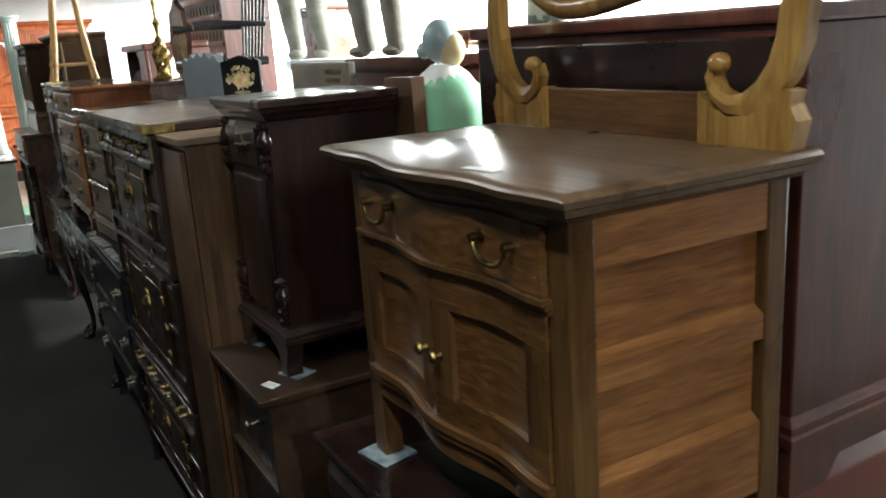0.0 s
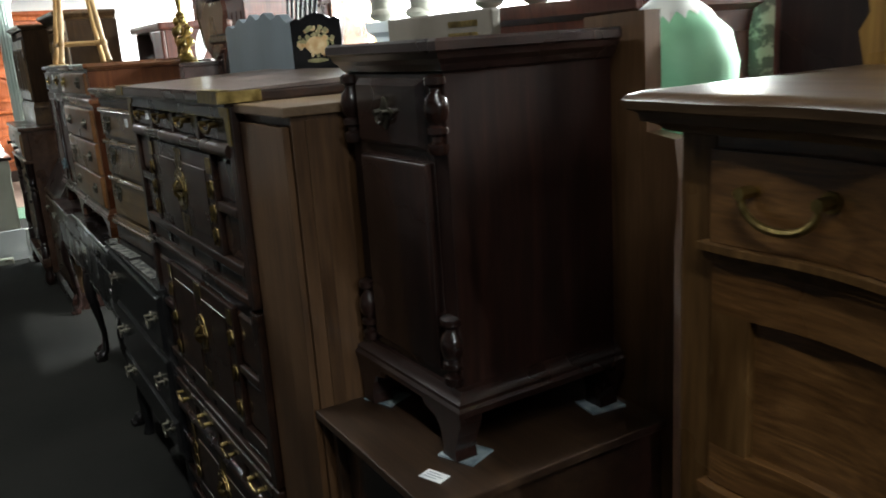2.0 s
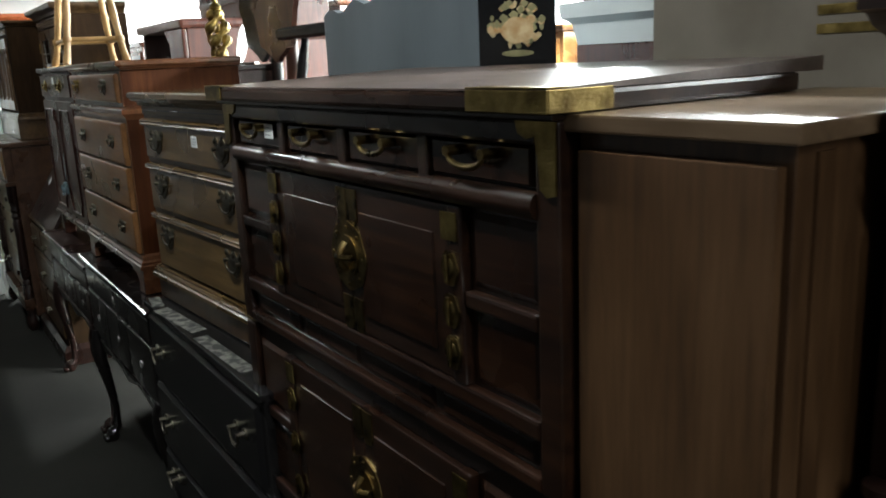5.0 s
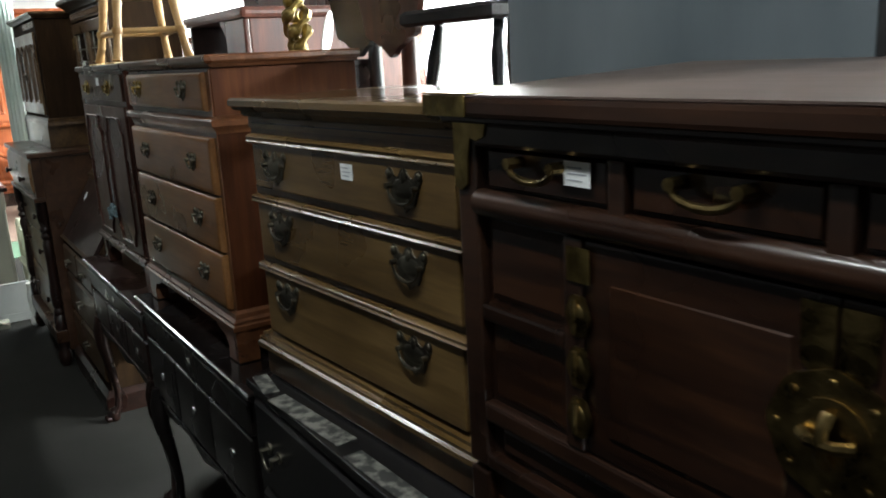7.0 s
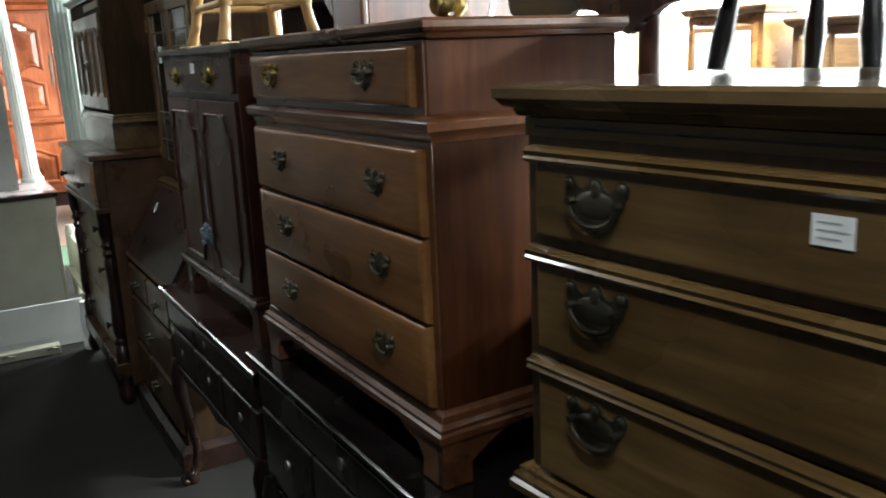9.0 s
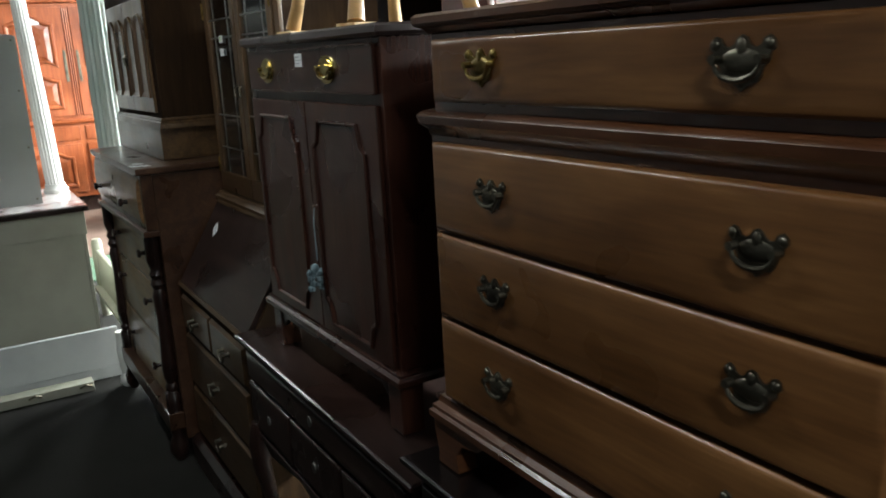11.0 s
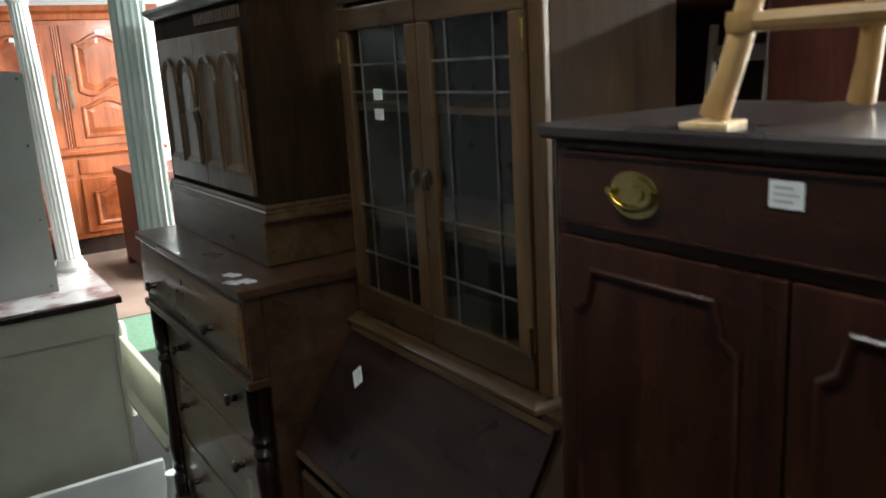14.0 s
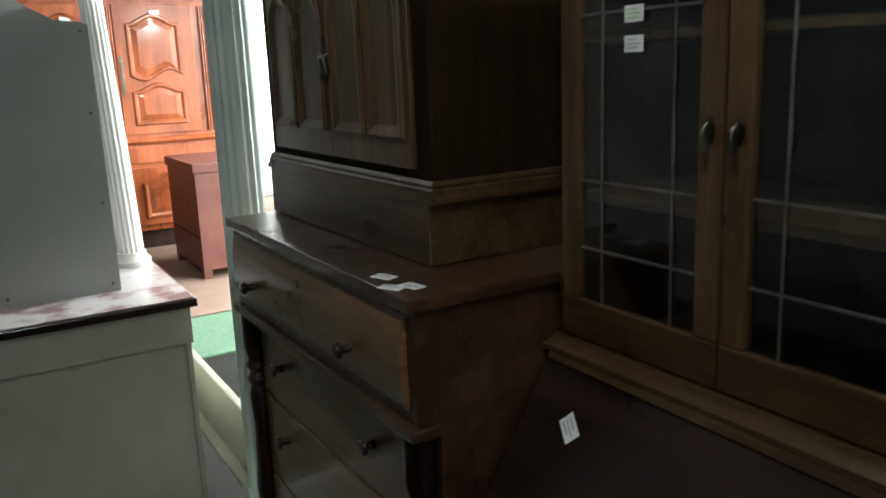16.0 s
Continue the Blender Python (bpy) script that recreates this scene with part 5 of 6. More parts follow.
# ---- beyond the row: posts, marble-topped cabinet, armoire ----
def fluted(name, x, y, z0, z1, r0, r1, mat, label):
    e = thing(name, x, y, z0, 0, label, "column", "fluted columns")
    h = z1 - z0
    part("shaft", lathe(bmesh.new(), [(r0, 0.05), (r0 * 0.98, h * 0.4), (r1, h - 0.05)], 0, 0, 32, 0.09), mat, e, "fluted tapering shaft")
    part("base_ring", lathe(bmesh.new(), [(r0 * 1.35, 0.0), (r0 * 1.4, 0.02), (r0 * 1.15, 0.035), (r0 * 1.1, 0.055)], 0, 0, 24), mat, e, "", True)
    part("capital", lathe(bmesh.new(), [(r1 * 1.05, h - 0.06), (r1 * 1.3, h - 0.04), (r1 * 1.3, h - 0.03), (r1 * 1.55, h - 0.015), (r1 * 1.55, h)], 0, 0, 24), mat, e, "", True)
    return e


fluted("fluted_column", 0.475, 11.33, 0.904, 2.19, 0.052, 0.040, WHITE, "white painted fluted column standing on the marble top").matrix_basis = pose(0.475, 11.33, 0.904, 0, -2.0, 0)
fluted("fluted_column", 0.705, 10.50, 0.0, 2.3, 0.072, 0.066, PALE, "pale green-white fluted bed post behind the dresser")


def marble_cabinet():
    e = thing("marble_cabinet", -0.75, 10.68, 0, 0, "cream-painted cabinet back with a dark-edged marble top", "cabinet")
    W, D, H = 1.29, 0.86, 0.9
    part("body", bx(0.0, 0.0, 0.08, W - 0.01, D, H - 0.03, 0.004), CREAM, e)
    part("top_band", bx(0.0, -0.012, H - 0.16, W - 0.004, -0.001, H - 0.03, 0.002), CREAM, e)
    part("side_bead", bx(W - 0.03, -0.010, 0.08, W - 0.012, -0.001, H - 0.16, 0.002), CREAM, e)
    part("marble_edge", bx(-0.02, -0.03, H - 0.03, W + 0.02, D + 0.02, H - 0.001, 0.006), EBONY_Y, e, "dark moulded edge")
    part("marble_top", bx(-0.01, -0.02, H - 0.001, W + 0.01, D + 0.01, H + 0.004, 0.001), MARBLE, e, "grey-violet veined marble slab")
    for x in (0.02, W - 0.08):
        for y in (0.02, D - 0.07):
            part("foot", bx(x, y, 0, x + 0.05, y + 0.05, 0.08, 0.003), CREAM, e)


marble_cabinet()


def arched_panel():
    e = thing("arched_headboard", -0.62, 10.92, 0.904, 0, "pale grey arched headboard with small screws, standing on the marble top", "headboard")
    pts = [(0.0, 0.0), (0.98, 0.0), (0.98, 0.92), (0.95, 0.93), (0.88, 0.935), (0.8, 0.98), (0.72, 1.03), (0.6, 1.06), (0.49, 1.07), (0.38, 1.06), (0.26, 1.03), (0.18, 0.98), (0.1, 0.935), (0.0, 0.92)]
    bm = bmesh.new()
    a = [bm.verts.new((x, 0.0, z)) for x, z in pts]
    b = [bm.verts.new((x, 0.022, z)) for x, z in pts]
    for k in range(len(pts)):
        bm.faces.new((a[k], a[(k + 1) % len(pts)], b[(k + 1) % len(pts)], b[k]))
    bm.faces.new(list(reversed(a)))
    bm.faces.new(b)
    part("panel", bm, SCREENM, e)
    for x, z in ((0.955, 0.9), (0.955, 0.63), (0.955, 0.32), (0.955, 0.03), (0.62, 0.03), (0.6, 0.32)):
        part("screw", blob(bmesh.new(), (x, -0.002, z), (0.006, 0.004, 0.006), 8, 4), IRON, e)


arched_panel()


def bed_boards():
    e = thing("bed_side_rail", 0.67, 10.58, 0, 0, "cream-painted bed side rail between the posts", "bed rail")
    part("rail", bx(0.0, 0.0, 0.21, 0.03, 1.0, 0.46, 0.006), CREAM, e)
    part("ledge", bx(-0.04, 0.0, 0.19, 0.03, 1.0, 0.215, 0.004), CREAM, e)
    part("end_post", lathe(bmesh.new(), [(0.03, 0.0), (0.034, 0.1), (0.028, 0.2), (0.036, 0.24), (0.036, 0.5), (0.026, 0.53)], 0.015, 1.0, 14), CREAM, e, "", True)
    e = thing("grey_board", -0.55, 10.34, 0, 0, "grey-painted bed board lying on edge on the floor", "board")
    part("board", bx(0.0, 0.0, 0.06, 1.12, 0.03, 0.275, 0.005), GREYP, e)
    part("batten", bx(0.0, 0.002, 0.0, 1.12, 0.028, 0.06, 0.002), GREYP, e)
    e = thing("floor_rail", -0.5, 10.21, 0, -1.0, "cream wooden rail with metal hooks lying on the floor", "bed rail")
    part("rail", bx(0.0, 0.0, 0.0, 0.9, 0.09, 0.05, 0.005), CREAM, e)
    for x in (0.62, 0.86):
        part("hook", tube(bmesh.new(), [(x - 0.03, -0.004, 0.03), (x, -0.012, 0.045), (x + 0.03, -0.004, 0.03)], 0.006, 6), IRON, e)
    e = thing("white_bed_leg", 0.56, 10.16, 0, 0, "white turned bed leg standing on the floor", "bed leg")
    part("leg", lathe(bmesh.new(), [(0.022, 0.0), (0.034, 0.02), (0.034, 0.05), (0.02, 0.07), (0.028, 0.12), (0.034, 0.2), (0.026, 0.26), (0.03, 0.3)], 0, 0, 14), WHITE, e, "", True)


bed_boards()


def wavy_panel(bm, y0, y1, z0, z1, x, top=0.05, low=0.0):
    """A raised armoire panel with an ogee head (and, if asked, an ogee foot)."""
    n = 14
    pts = []
    for k in range(n + 1):
        u = k / n
        pts.append((y0 + (y1 - y0) * u, z0 + low * math.sin(u * 2 * math.pi)))
    for k in range(n, -1, -1):
        u = k / n
        pts.append((y0 + (y1 - y0) * u, z1 - top * (0.5 - 0.5 * math.cos(u * 2 * math.pi)) * 0.0 - top * (0.5 + 0.5 * math.cos(u * 2 * math.pi)) * 0.8))
    yc, zc = (y0 + y1) / 2, (z0 + z1) / 2
    rows = []
    for off, ins in ((0.0, 0.0), (0.018, 0.012), (0.018, 0.03), (0.004, 0.05), (0.014, 0.1)):
        rows.append([bm.verts.new((x - off, yc + (y - yc) * (1 - ins / (y1 - y0) * 2), zc + (z - zc) * (1 - ins / (z1 - z0) * 2))) for y, z in pts])
    for p, q in zip(rows, rows[1:]):
        for k in range(len(pts)):
            bm.faces.new((p[k], p[(k + 1) % len(pts)], q[(k + 1) % len(pts)], q[k]))
    bm.faces.new(rows[-1])
    return bm


def armoire():
    # built facing -x, then turned to face down the aisle
    e = thing("armoire", 2.18, 16.15, 0, 90, "orange cherry two-stage armoire with carved wavy panels", "armoire")
    W, D, H = 1.78, 0.55, 2.5
    part("body", bx(0.0, 0.0, 0.18, D, W, H - 0.12, 0.006), ORANGE, e)
    # near-black wood paints the shadow at the foot
    part("plinth", bx(0.02, 0.02, 0.0, D, W - 0.02, 0.18, 0.004), EBONY, e, "plinth coloured black for the shadow under the armoire")
    part("cornice", slab([(0.0, H - 0.14), (0.03, H - 0.13), (0.04, H - 0.08), (0.09, H - 0.05), (0.1, H)], D, W), ORANGE, e)
    part("waist_shelf", slab([(0.0, 1.02), (0.03, 1.03), (0.045, 1.05), (0.03, 1.07), (0.0, 1.08)], D, W), ORANGE, e)
    for k in range(2):
        a, b = 0.14 + k * 0.78, 0.14 + k * 0.78 + 0.72
        d = part("door", bx(-0.02, a, 1.12, -0.001, b, H - 0.18, 0.005), ORANGE, e, "upper door with two wavy panels")
        part("door_panel", wavy_panel(bmesh.new(), a + 0.12, b - 0.1, 1.66, H - 0.26, -0.02, 0.12, 0.05), ORANGE, d)
        part("door_panel", wavy_panel(bmesh.new(), a + 0.12, b - 0.1, 1.2, 1.6, -0.02, 0.1, 0.0), ORANGE, d)
        part("lock", bx(-0.026, (b - 0.05) if k == 0 else a + 0.03, 1.5, -0.02, (b - 0.02) if k == 0 else a + 0.06, 1.85, 0.003), IRON, d, "long iron lock plate")
        part("low_drawer", bx(-0.016, a, 0.84, -0.001, b, 1.0, 0.006), ORANGE, e)
        d = part("low_door", bx(-0.02, a, 0.24, -0.001, b, 0.8, 0.005), ORANGE, e)
        part("door_panel", wavy_panel(bmesh.new(), a + 0.1, b - 0.1, 0.3, 0.75, -0.02, 0.12, 0.0), ORANGE, d)
    for y in (0.0, 0.86, W - 0.1):
        bm = bmesh.new()
        for q in range(3):
            tube(bm, [(-0.022, y + 0.02 + q * 0.022, 1.12), (-0.022, y + 0.02 + q * 0.022, H - 0.2)], 0.009, 8)
        part("reeding", bm, ORANGE, e, "", True)


armoire()
for lx, lz in ((1.70, 2.24), (0.92, 2.19), (0.96, 2.15)):
    m = pose(lx, 16.115, lz, 90, 0, 0)
    sticker(m, 0.09, 0.04)


def red_chest():
    e = thing("red_chest", 1.52, 14.5, 0, 0, "worn oxblood-painted wooden chest in front of the armoire", "chest")
    part("body", bx(0.0, 0.0, 0.08, 0.55, 0.95, 0.88, 0.006), REDBOX, e)
    part("lid", bx(-0.015, -0.015, 0.88, 0.56, 0.965, 0.96, 0.008), REDBOX, e)
    for z in (0.35, 0.62):
        part("seam_strip", bx(-0.004, 0.0, z, 0.0, 0.95, z + 0.006, 0), EBONY, e)
    for x in (0.0, 0.48):
        for y in (0.0, 0.88):
            part("foot", bx(x, y, 0, x + 0.07, y + 0.07, 0.08, 0.004), REDBOX, e)


red_chest()
solo("green_mat", bx(0.3, 12.6, 0.0, 2.4, 13.45, 0.012, 0.002), GREENMAT, "dull green carpet strip on the floor", "mat")
solo("red_carpet", bx(0.3, 13.5, 0.0, 4.2, 18.6, 0.008, 0.002), plain("brown_carpet", (0.12, 0.075, 0.055), (0.19, 0.12, 0.09), 0.95, 0, 2.5, 0.3), "worn brown carpet lying on the floor", "carpet")

# ---- second row, behind ----
def red_sideboard():
    e = thing("red_sideboard", 1.30, 2.09, 0, 0, "tall dark-red mahogany sideboard behind the washstand", "sideboard")
    W, D, H = 0.95, 0.75, 1.835
    part("body", bx(0.0, 0.0, 1.12, D, W, H - 0.03, 0.004), REDMAH, e)
    part("front_panel", bx(-0.012, 0.03, 1.16, -0.001, W - 0.02, H - 0.05, 0.004), EBONY, e, "dark plain front panel")
    part("top", bx(-0.015, -0.015, H - 0.03, D, W + 0.015, H, 0.006), REDMAH, e)
    part("base_moulding", slab([(0.006, 1.07), (0.016, 1.075), (0.016, 1.095), (0.01, 1.1), (0.012, 1.115), (0.005, 1.12), (0.0, 1.13)], D, W), REDMAH, e)
    part("skirt", extrude_y(bmesh.new(), [(0.0, 1.07), (D, 1.07), (D, 0.97), (D - 0.1, 0.97), (D - 0.14, 1.02), (0.14, 1.02), (0.1, 0.97), (0.0, 0.97)], -0.004, 0.02), REDMAH, e)
    part("lower_case", bx(0.0, 0.0, 0.0, D + 0.5, W, 0.97, 0.005), REDBOX, e, "red-brown lower cabinet")


red_sideboard()


def stone_cabinet():
    e = thing("back_cabinet", 1.47, 3.53, 0, 0, "tall cabinet with a half grey, half red-brown top edge", "cabinet")
    W, D, H = 1.28, 0.6, 1.765
    part("body", bx(0.0, 0.0, 0.0, D, W, H - 0.1, 0.004), REDMAH, e)
    part("red_top", slab([(0.0, H - 0.1), (0.01, H - 0.05), (0.03, H - 0.035), (0.035, H)], D, 0.62), REDMAH, e)
    # grey half repeats the light-greyed look of the lettered board
    bm = slab([(0.0, H - 0.1), (0.01, H - 0.05), (0.03, H - 0.035), (0.035, H)], D, 0.6)
    bmesh.ops.translate(bm, vec=(0, 0.675, 0), verts=bm.verts)
    part("grey_top", bm, GREYP, e, "pale grey half, painted for light on the lettered board")


stone_cabinet()


def animal_statue(y, s):
    """A standing long-legged plaster figure, kept plain: two ridged legs under a body."""
    bm = bmesh.new()
    for k in (0, 1):
        pts, rs = [], []
        for q in range(30):
            u = q / 29
            pts.append((-0.07 * k - 0.03 * math.sin(u * 3), 0.13 * k + 0.03 * math.sin(u * 2.4 + k) * s, 0.02 + 0.62 * u))
            rs.append(0.034 + 0.03 * u + (0.003 if q % 2 else 0.0))
        tube(bm, pts, rs, 12)
        blob(bm, (-0.02 - 0.07 * k, 0.13 * k, 0.022), (0.046, 0.036, 0.022), 10, 6)
    blob(bm, (0.02, 0.07, 0.8), (0.16, 0.24, 0.22), 16, 10)
    ob = solo("plaster_figure", bm, STONEG, "rough grey plaster figure with ridged legs on a cabinet", "statue", pose(1.56, y, 1.766), True, group="plaster figures")
    return ob


animal_statue(4.64, 1)
animal_statue(3.98, -1)


def green_statue():
    bm = bmesh.new()
    lathe(bm, [(0.11, 0.0), (0.13, 0.05), (0.105, 0.25), (0.11, 0.42), (0.128, 0.56), (0.132, 0.63), (0.115, 0.69), (0.07, 0.73), (0.045, 0.74)], 0, 0, 40)
    for v in bm.verts:
        a = math.atan2(v.co.y, v.co.x)
        f = 1 + 0.035 * math.sin(9 * a + 5 * v.co.z) * (1 - v.co.z / 0.9)
        v.co.x *= f * 0.92
        v.co.y *= f
    n1 = len(bm.faces)
    lathe(bm, [(0.088, 0.692), (0.092, 0.705), (0.074, 0.73), (0.046, 0.752), (0.036, 0.76)], 0, 0, 36, 0.08)
    n2 = len(bm.faces)
    blob(bm, (-0.004, 0.006, 0.825), (0.052, 0.054, 0.062), 18, 12)
    blob(bm, (-0.03, 0.055, 0.80), (0.024, 0.026, 0.024), 12, 8)
    n3 = len(bm.faces)
    blob(bm, (0.014, -0.022, 0.80), (0.042, 0.04, 0.052), 14, 10)
    bm.faces.ensure_lookup_table()
    for i, f in enumerate(bm.faces):
        f.material_index = 0 if i < n1 else 1 if i < n2 else 2 if i < n3 else 3
    ob = solo("garden_statue", bm, GREENC, "plain painted statue in a green robe with grey hair", "statue", pose(1.365, 3.325, 0.985), True)
    for m in (WHITE, SLATE, YELLOW):
        ob.data.materials.append(m)
    solo("statue_crate", bx(1.265, 3.24, 0.0, 1.465, 3.46, 0.985, 0.006), EBONY, "dark wooden crate under the green statue", "crate")


green_statue()


def headboards():
    e = thing("blue_headboard", 1.115, 4.735, 0, -2.6, "blue-grey painted board with a wavy top edge", "headboard")
    n, L = 24, 0.83
    pts = [(0.0, 0.0)] + [(L, 0.0)] + [(L - L * k / n, 1.785 + 0.012 * math.sin(k * 1.3) + 0.03 * math.sin(math.pi * k / n)) for k in range(n + 1)]
    part("board", extrude_x(bmesh.new(), pts, 0.0, 0.03), BLUEGREY, e)
    part("rail", bx(-0.012, 0.06, 0.9, 0.0, L - 0.06, 1.0, 0.003), BLUEGREY, e)
    e = thing("painted_headboard", 1.245, 4.632, 0, 54, "black board painted with a basket of yellow flowers", "headboard")
    L = 0.165
    crest = [(0.0, 0.0), (0.0, 0.012), (0.12, 0.022), (0.2, 0.016), (0.32, 0.03), (0.5, 0.038), (0.68, 0.03), (0.8, 0.016), (0.88, 0.022), (1.0, 0.012)]
    pts = [(0.0, 0.0), (L, 0.0)] + [(L * u, 1.765 + v) for u, v in reversed(crest[1:])]
    part("board", extrude_x(bmesh.new(), pts, 0.0, 0.03), BLACK, e)
    rng = random.Random(5)
    for k in range(72):
        a, r = rng.random() * 2 * math.pi, rng.random() ** 0.5
        y, z = L / 2 + 0.06 * r * math.cos(a), 1.712 + 0.046 * r * math.sin(a)
        part("painted_petal", disc_x(bmesh.new(), y, z, 0.004 + 0.006 * rng.random(), 0.004 + 0.005 * rng.random(), -0.0022 - 0.0003 * k / 8, 0.0, 9, 0.15, 5), LEAFP if k % 2 else FLOWER, e)
    part("painted_fruit", disc_x(bmesh.new(), L / 2, 1.70, 0.036, 0.028, -0.006, 0.0, 18, 0.05, 5), FLOWER, e)
    part("painted_base", disc_x(bmesh.new(), L / 2, 1.652, 0.035, 0.007, -0.002, 0.0, 16), LEAFP, e)
    e = thing("brown_board", 1.30, 3.86, 0, 0, "brown headboard greyed for the light, with faint gilt lettering", "headboard")
    part("board", bx(0.0, 0.0, 0.0, 0.03, 0.55, 1.76, 0.006), GREYLIT, e)
    for k in range(3):
        part("gilt_bar", bx(-0.002, 0.06, 1.66 + k * 0.03, 0.0, 0.2, 1.675 + k * 0.03, 0), BRASS, e)


headboards()


def kneehole():
    e = thing("kneehole_desk", 1.446, 7.97, 0, 0, "dark brown kneehole desk seen from behind, stacked high", "desk")
    part("back_panel", bx(0.0, 0.0, 0.0, 0.03, 0.275, 1.875, 0.01), REDMAH, e)
    part("side_panel", bx(0.03, 0.0, 0.0, 0.5, 0.025, 1.875, 0.004), REDMAH, e)
    part("top", bx(-0.01, -0.01, 1.875, 0.5, 0.96, 1.93, 0.02), REDMAH, e)
    part("bracket", extrude_x(bmesh.new(), [(0.275, 1.875), (0.35, 1.875), (0.275, 1.80)], 0.0, 0.025), REDMAH, e)
    part("end_panel", bx(0.03, 0.93, 0.0, 0.5, 0.955, 1.875, 0.004), EBONY, e)
    part("inner_back", bx(0.47, 0.275, 0.0, 0.5, 0.93, 1.875, 0), EBONY, e)
    c = thing("child_chair", 1.66, 8.42, 1.45, 0, "small cream-painted chair pushed under the desk", "chair")
    for y in (-0.03, 0.14):
        part("back_post", tube(bmesh.new(), [(0.0, y, 0.0), (0.0, y, 0.2), (0.03, y + 0.01, 0.38)], 0.012, 8), CREAM, c)
    for z in (0.29,):
        part("slat", bx(0.01, -0.03, z, 0.025, 0.14, z + 0.04, 0.003), CREAM, c)
    part("seat", bx(-0.16, -0.06, -0.01, 0.03, 0.17, 0.014, 0.005), CREAM, c)
    for x in (-0.14, 0.01):
        for y in (-0.04, 0.14):
            part("leg", tube(bmesh.new(), [(x, y, -0.25), (x, y, -0.01)], 0.011, 8), CREAM, c)
    solo("chair_crate", bx(1.48, 8.34, 0.0, 1.74, 8.6, 1.2, 0.004), EBONY, "dark box under the small chair", "crate")


kneehole()


def tilt_top(x, y, z, r, mat, label):
    e = thing("tilt_top_table", x, y, 0, 0, label, "table", "tilt-top tables")
    n = 64
    pts = []
    for k in range(n):
        a = 2 * math.pi * k / n
        rr = r * (1 + 0.05 * math.cos(8 * a) + 0.02 * math.cos(16 * a))
        pts.append((rr * math.cos(a), z + 1.1 * rr * math.sin(a)))
    part("tabletop", extrude_x(bmesh.new(), pts, 0.0, 0.022), mat, e, "scalloped top tilted upright")
    part("pedestal", lathe(bmesh.new(), [(0.03, 0.12), (0.045, 0.3), (0.025, 0.5), (0.04, 0.7), (0.025, z - 0.1)], 0.07, 0, 12), mat, e, "", True)
    for k in range(3):
        a = k * 2 * math.pi / 3
        part("foot", tube(bmesh.new(), [(0.07, 0, 0.18), (0.07 + 0.12 * math.cos(a), 0.12 * math.sin(a), 0.14), (0.07 + 0.24 * math.cos(a), 0.24 * math.sin(a), 0.02)], [0.03, 0.022, 0.02], 8), mat, e, "", True)


tilt_top(1.35, 6.43, 1.90, 0.205, MAH, "dark mahogany tilt-top table with a scalloped edge")
tilt_top(1.46, 6.86, 1.92, 0.215, BLACK, "black tilt-top table behind a brown one")


def windsor():
    # unseen chair support, widened to stop hall light between the chests
    solo("black_stand", bx(1.16, 5.62, 0.0, 1.72, 6.88, 1.30, 0.006), EBONY, "unseen dark block under the Windsor chair, widened to stop light", "cabinet")
    e = thing("windsor_chair", 1.48, 6.0, 1.30, 0, "black-painted Windsor chair with turned legs and spindles", "chair")
    bm = slab([(0.0, 0.44), (0.012, 0.45), (0.012, 0.475), (0.0, 0.485)], 0.4, 0.42)
    bmesh.ops.translate(bm, vec=(-0.2, -0.21, 0), verts=bm.verts)
    part("seat", bm, BLACK, e)
    for sx in (-1, 1):
        for sy in (-1, 1):
            prof = [(0.0, 0.012), (0.1, 0.018), (0.16, 0.014), (0.18, 0.02), (0.2, 0.014), (0.34, 0.022), (0.44, 0.014)]
            part("leg", tube(bmesh.new(), [(sx * (0.19 - 0.06 * z / 0.44), sy * (0.2 - 0.06 * z / 0.44), z) for z, r in prof], [r for z, r in prof], 10), BLACK, e, "", True)
    for sy in (-1, 1):
        part("stretcher", tube(bmesh.new(), [(-0.16, sy * 0.17, 0.16), (0.16, sy * 0.17, 0.16)], 0.011, 8), BLACK, e)
    for k in range(7):
        y = -0.17 + k * 0.057
        part("spindle", tube(bmesh.new(), [(0.18, y, 0.48), (0.22, y * 1.15, 0.8), (0.25, y * 1.2, 0.98)], 0.008, 8), BLACK, e)
    part("crest_rail", tube(bmesh.new(), [(0.25, -0.24, 0.97), (0.27, 0, 1.0), (0.25, 0.24, 0.97)], 0.024, 10), BLACK, e, "", True)
    for sy in (-1, 1):
        part("arm", tube(bmesh.new(), [(0.2, sy * 0.22, 0.66), (-0.05, sy * 0.25, 0.67), (-0.2, sy * 0.24, 0.66)], [0.014, 0.018, 0.024], 8), BLACK, e, "", True)


windsor()


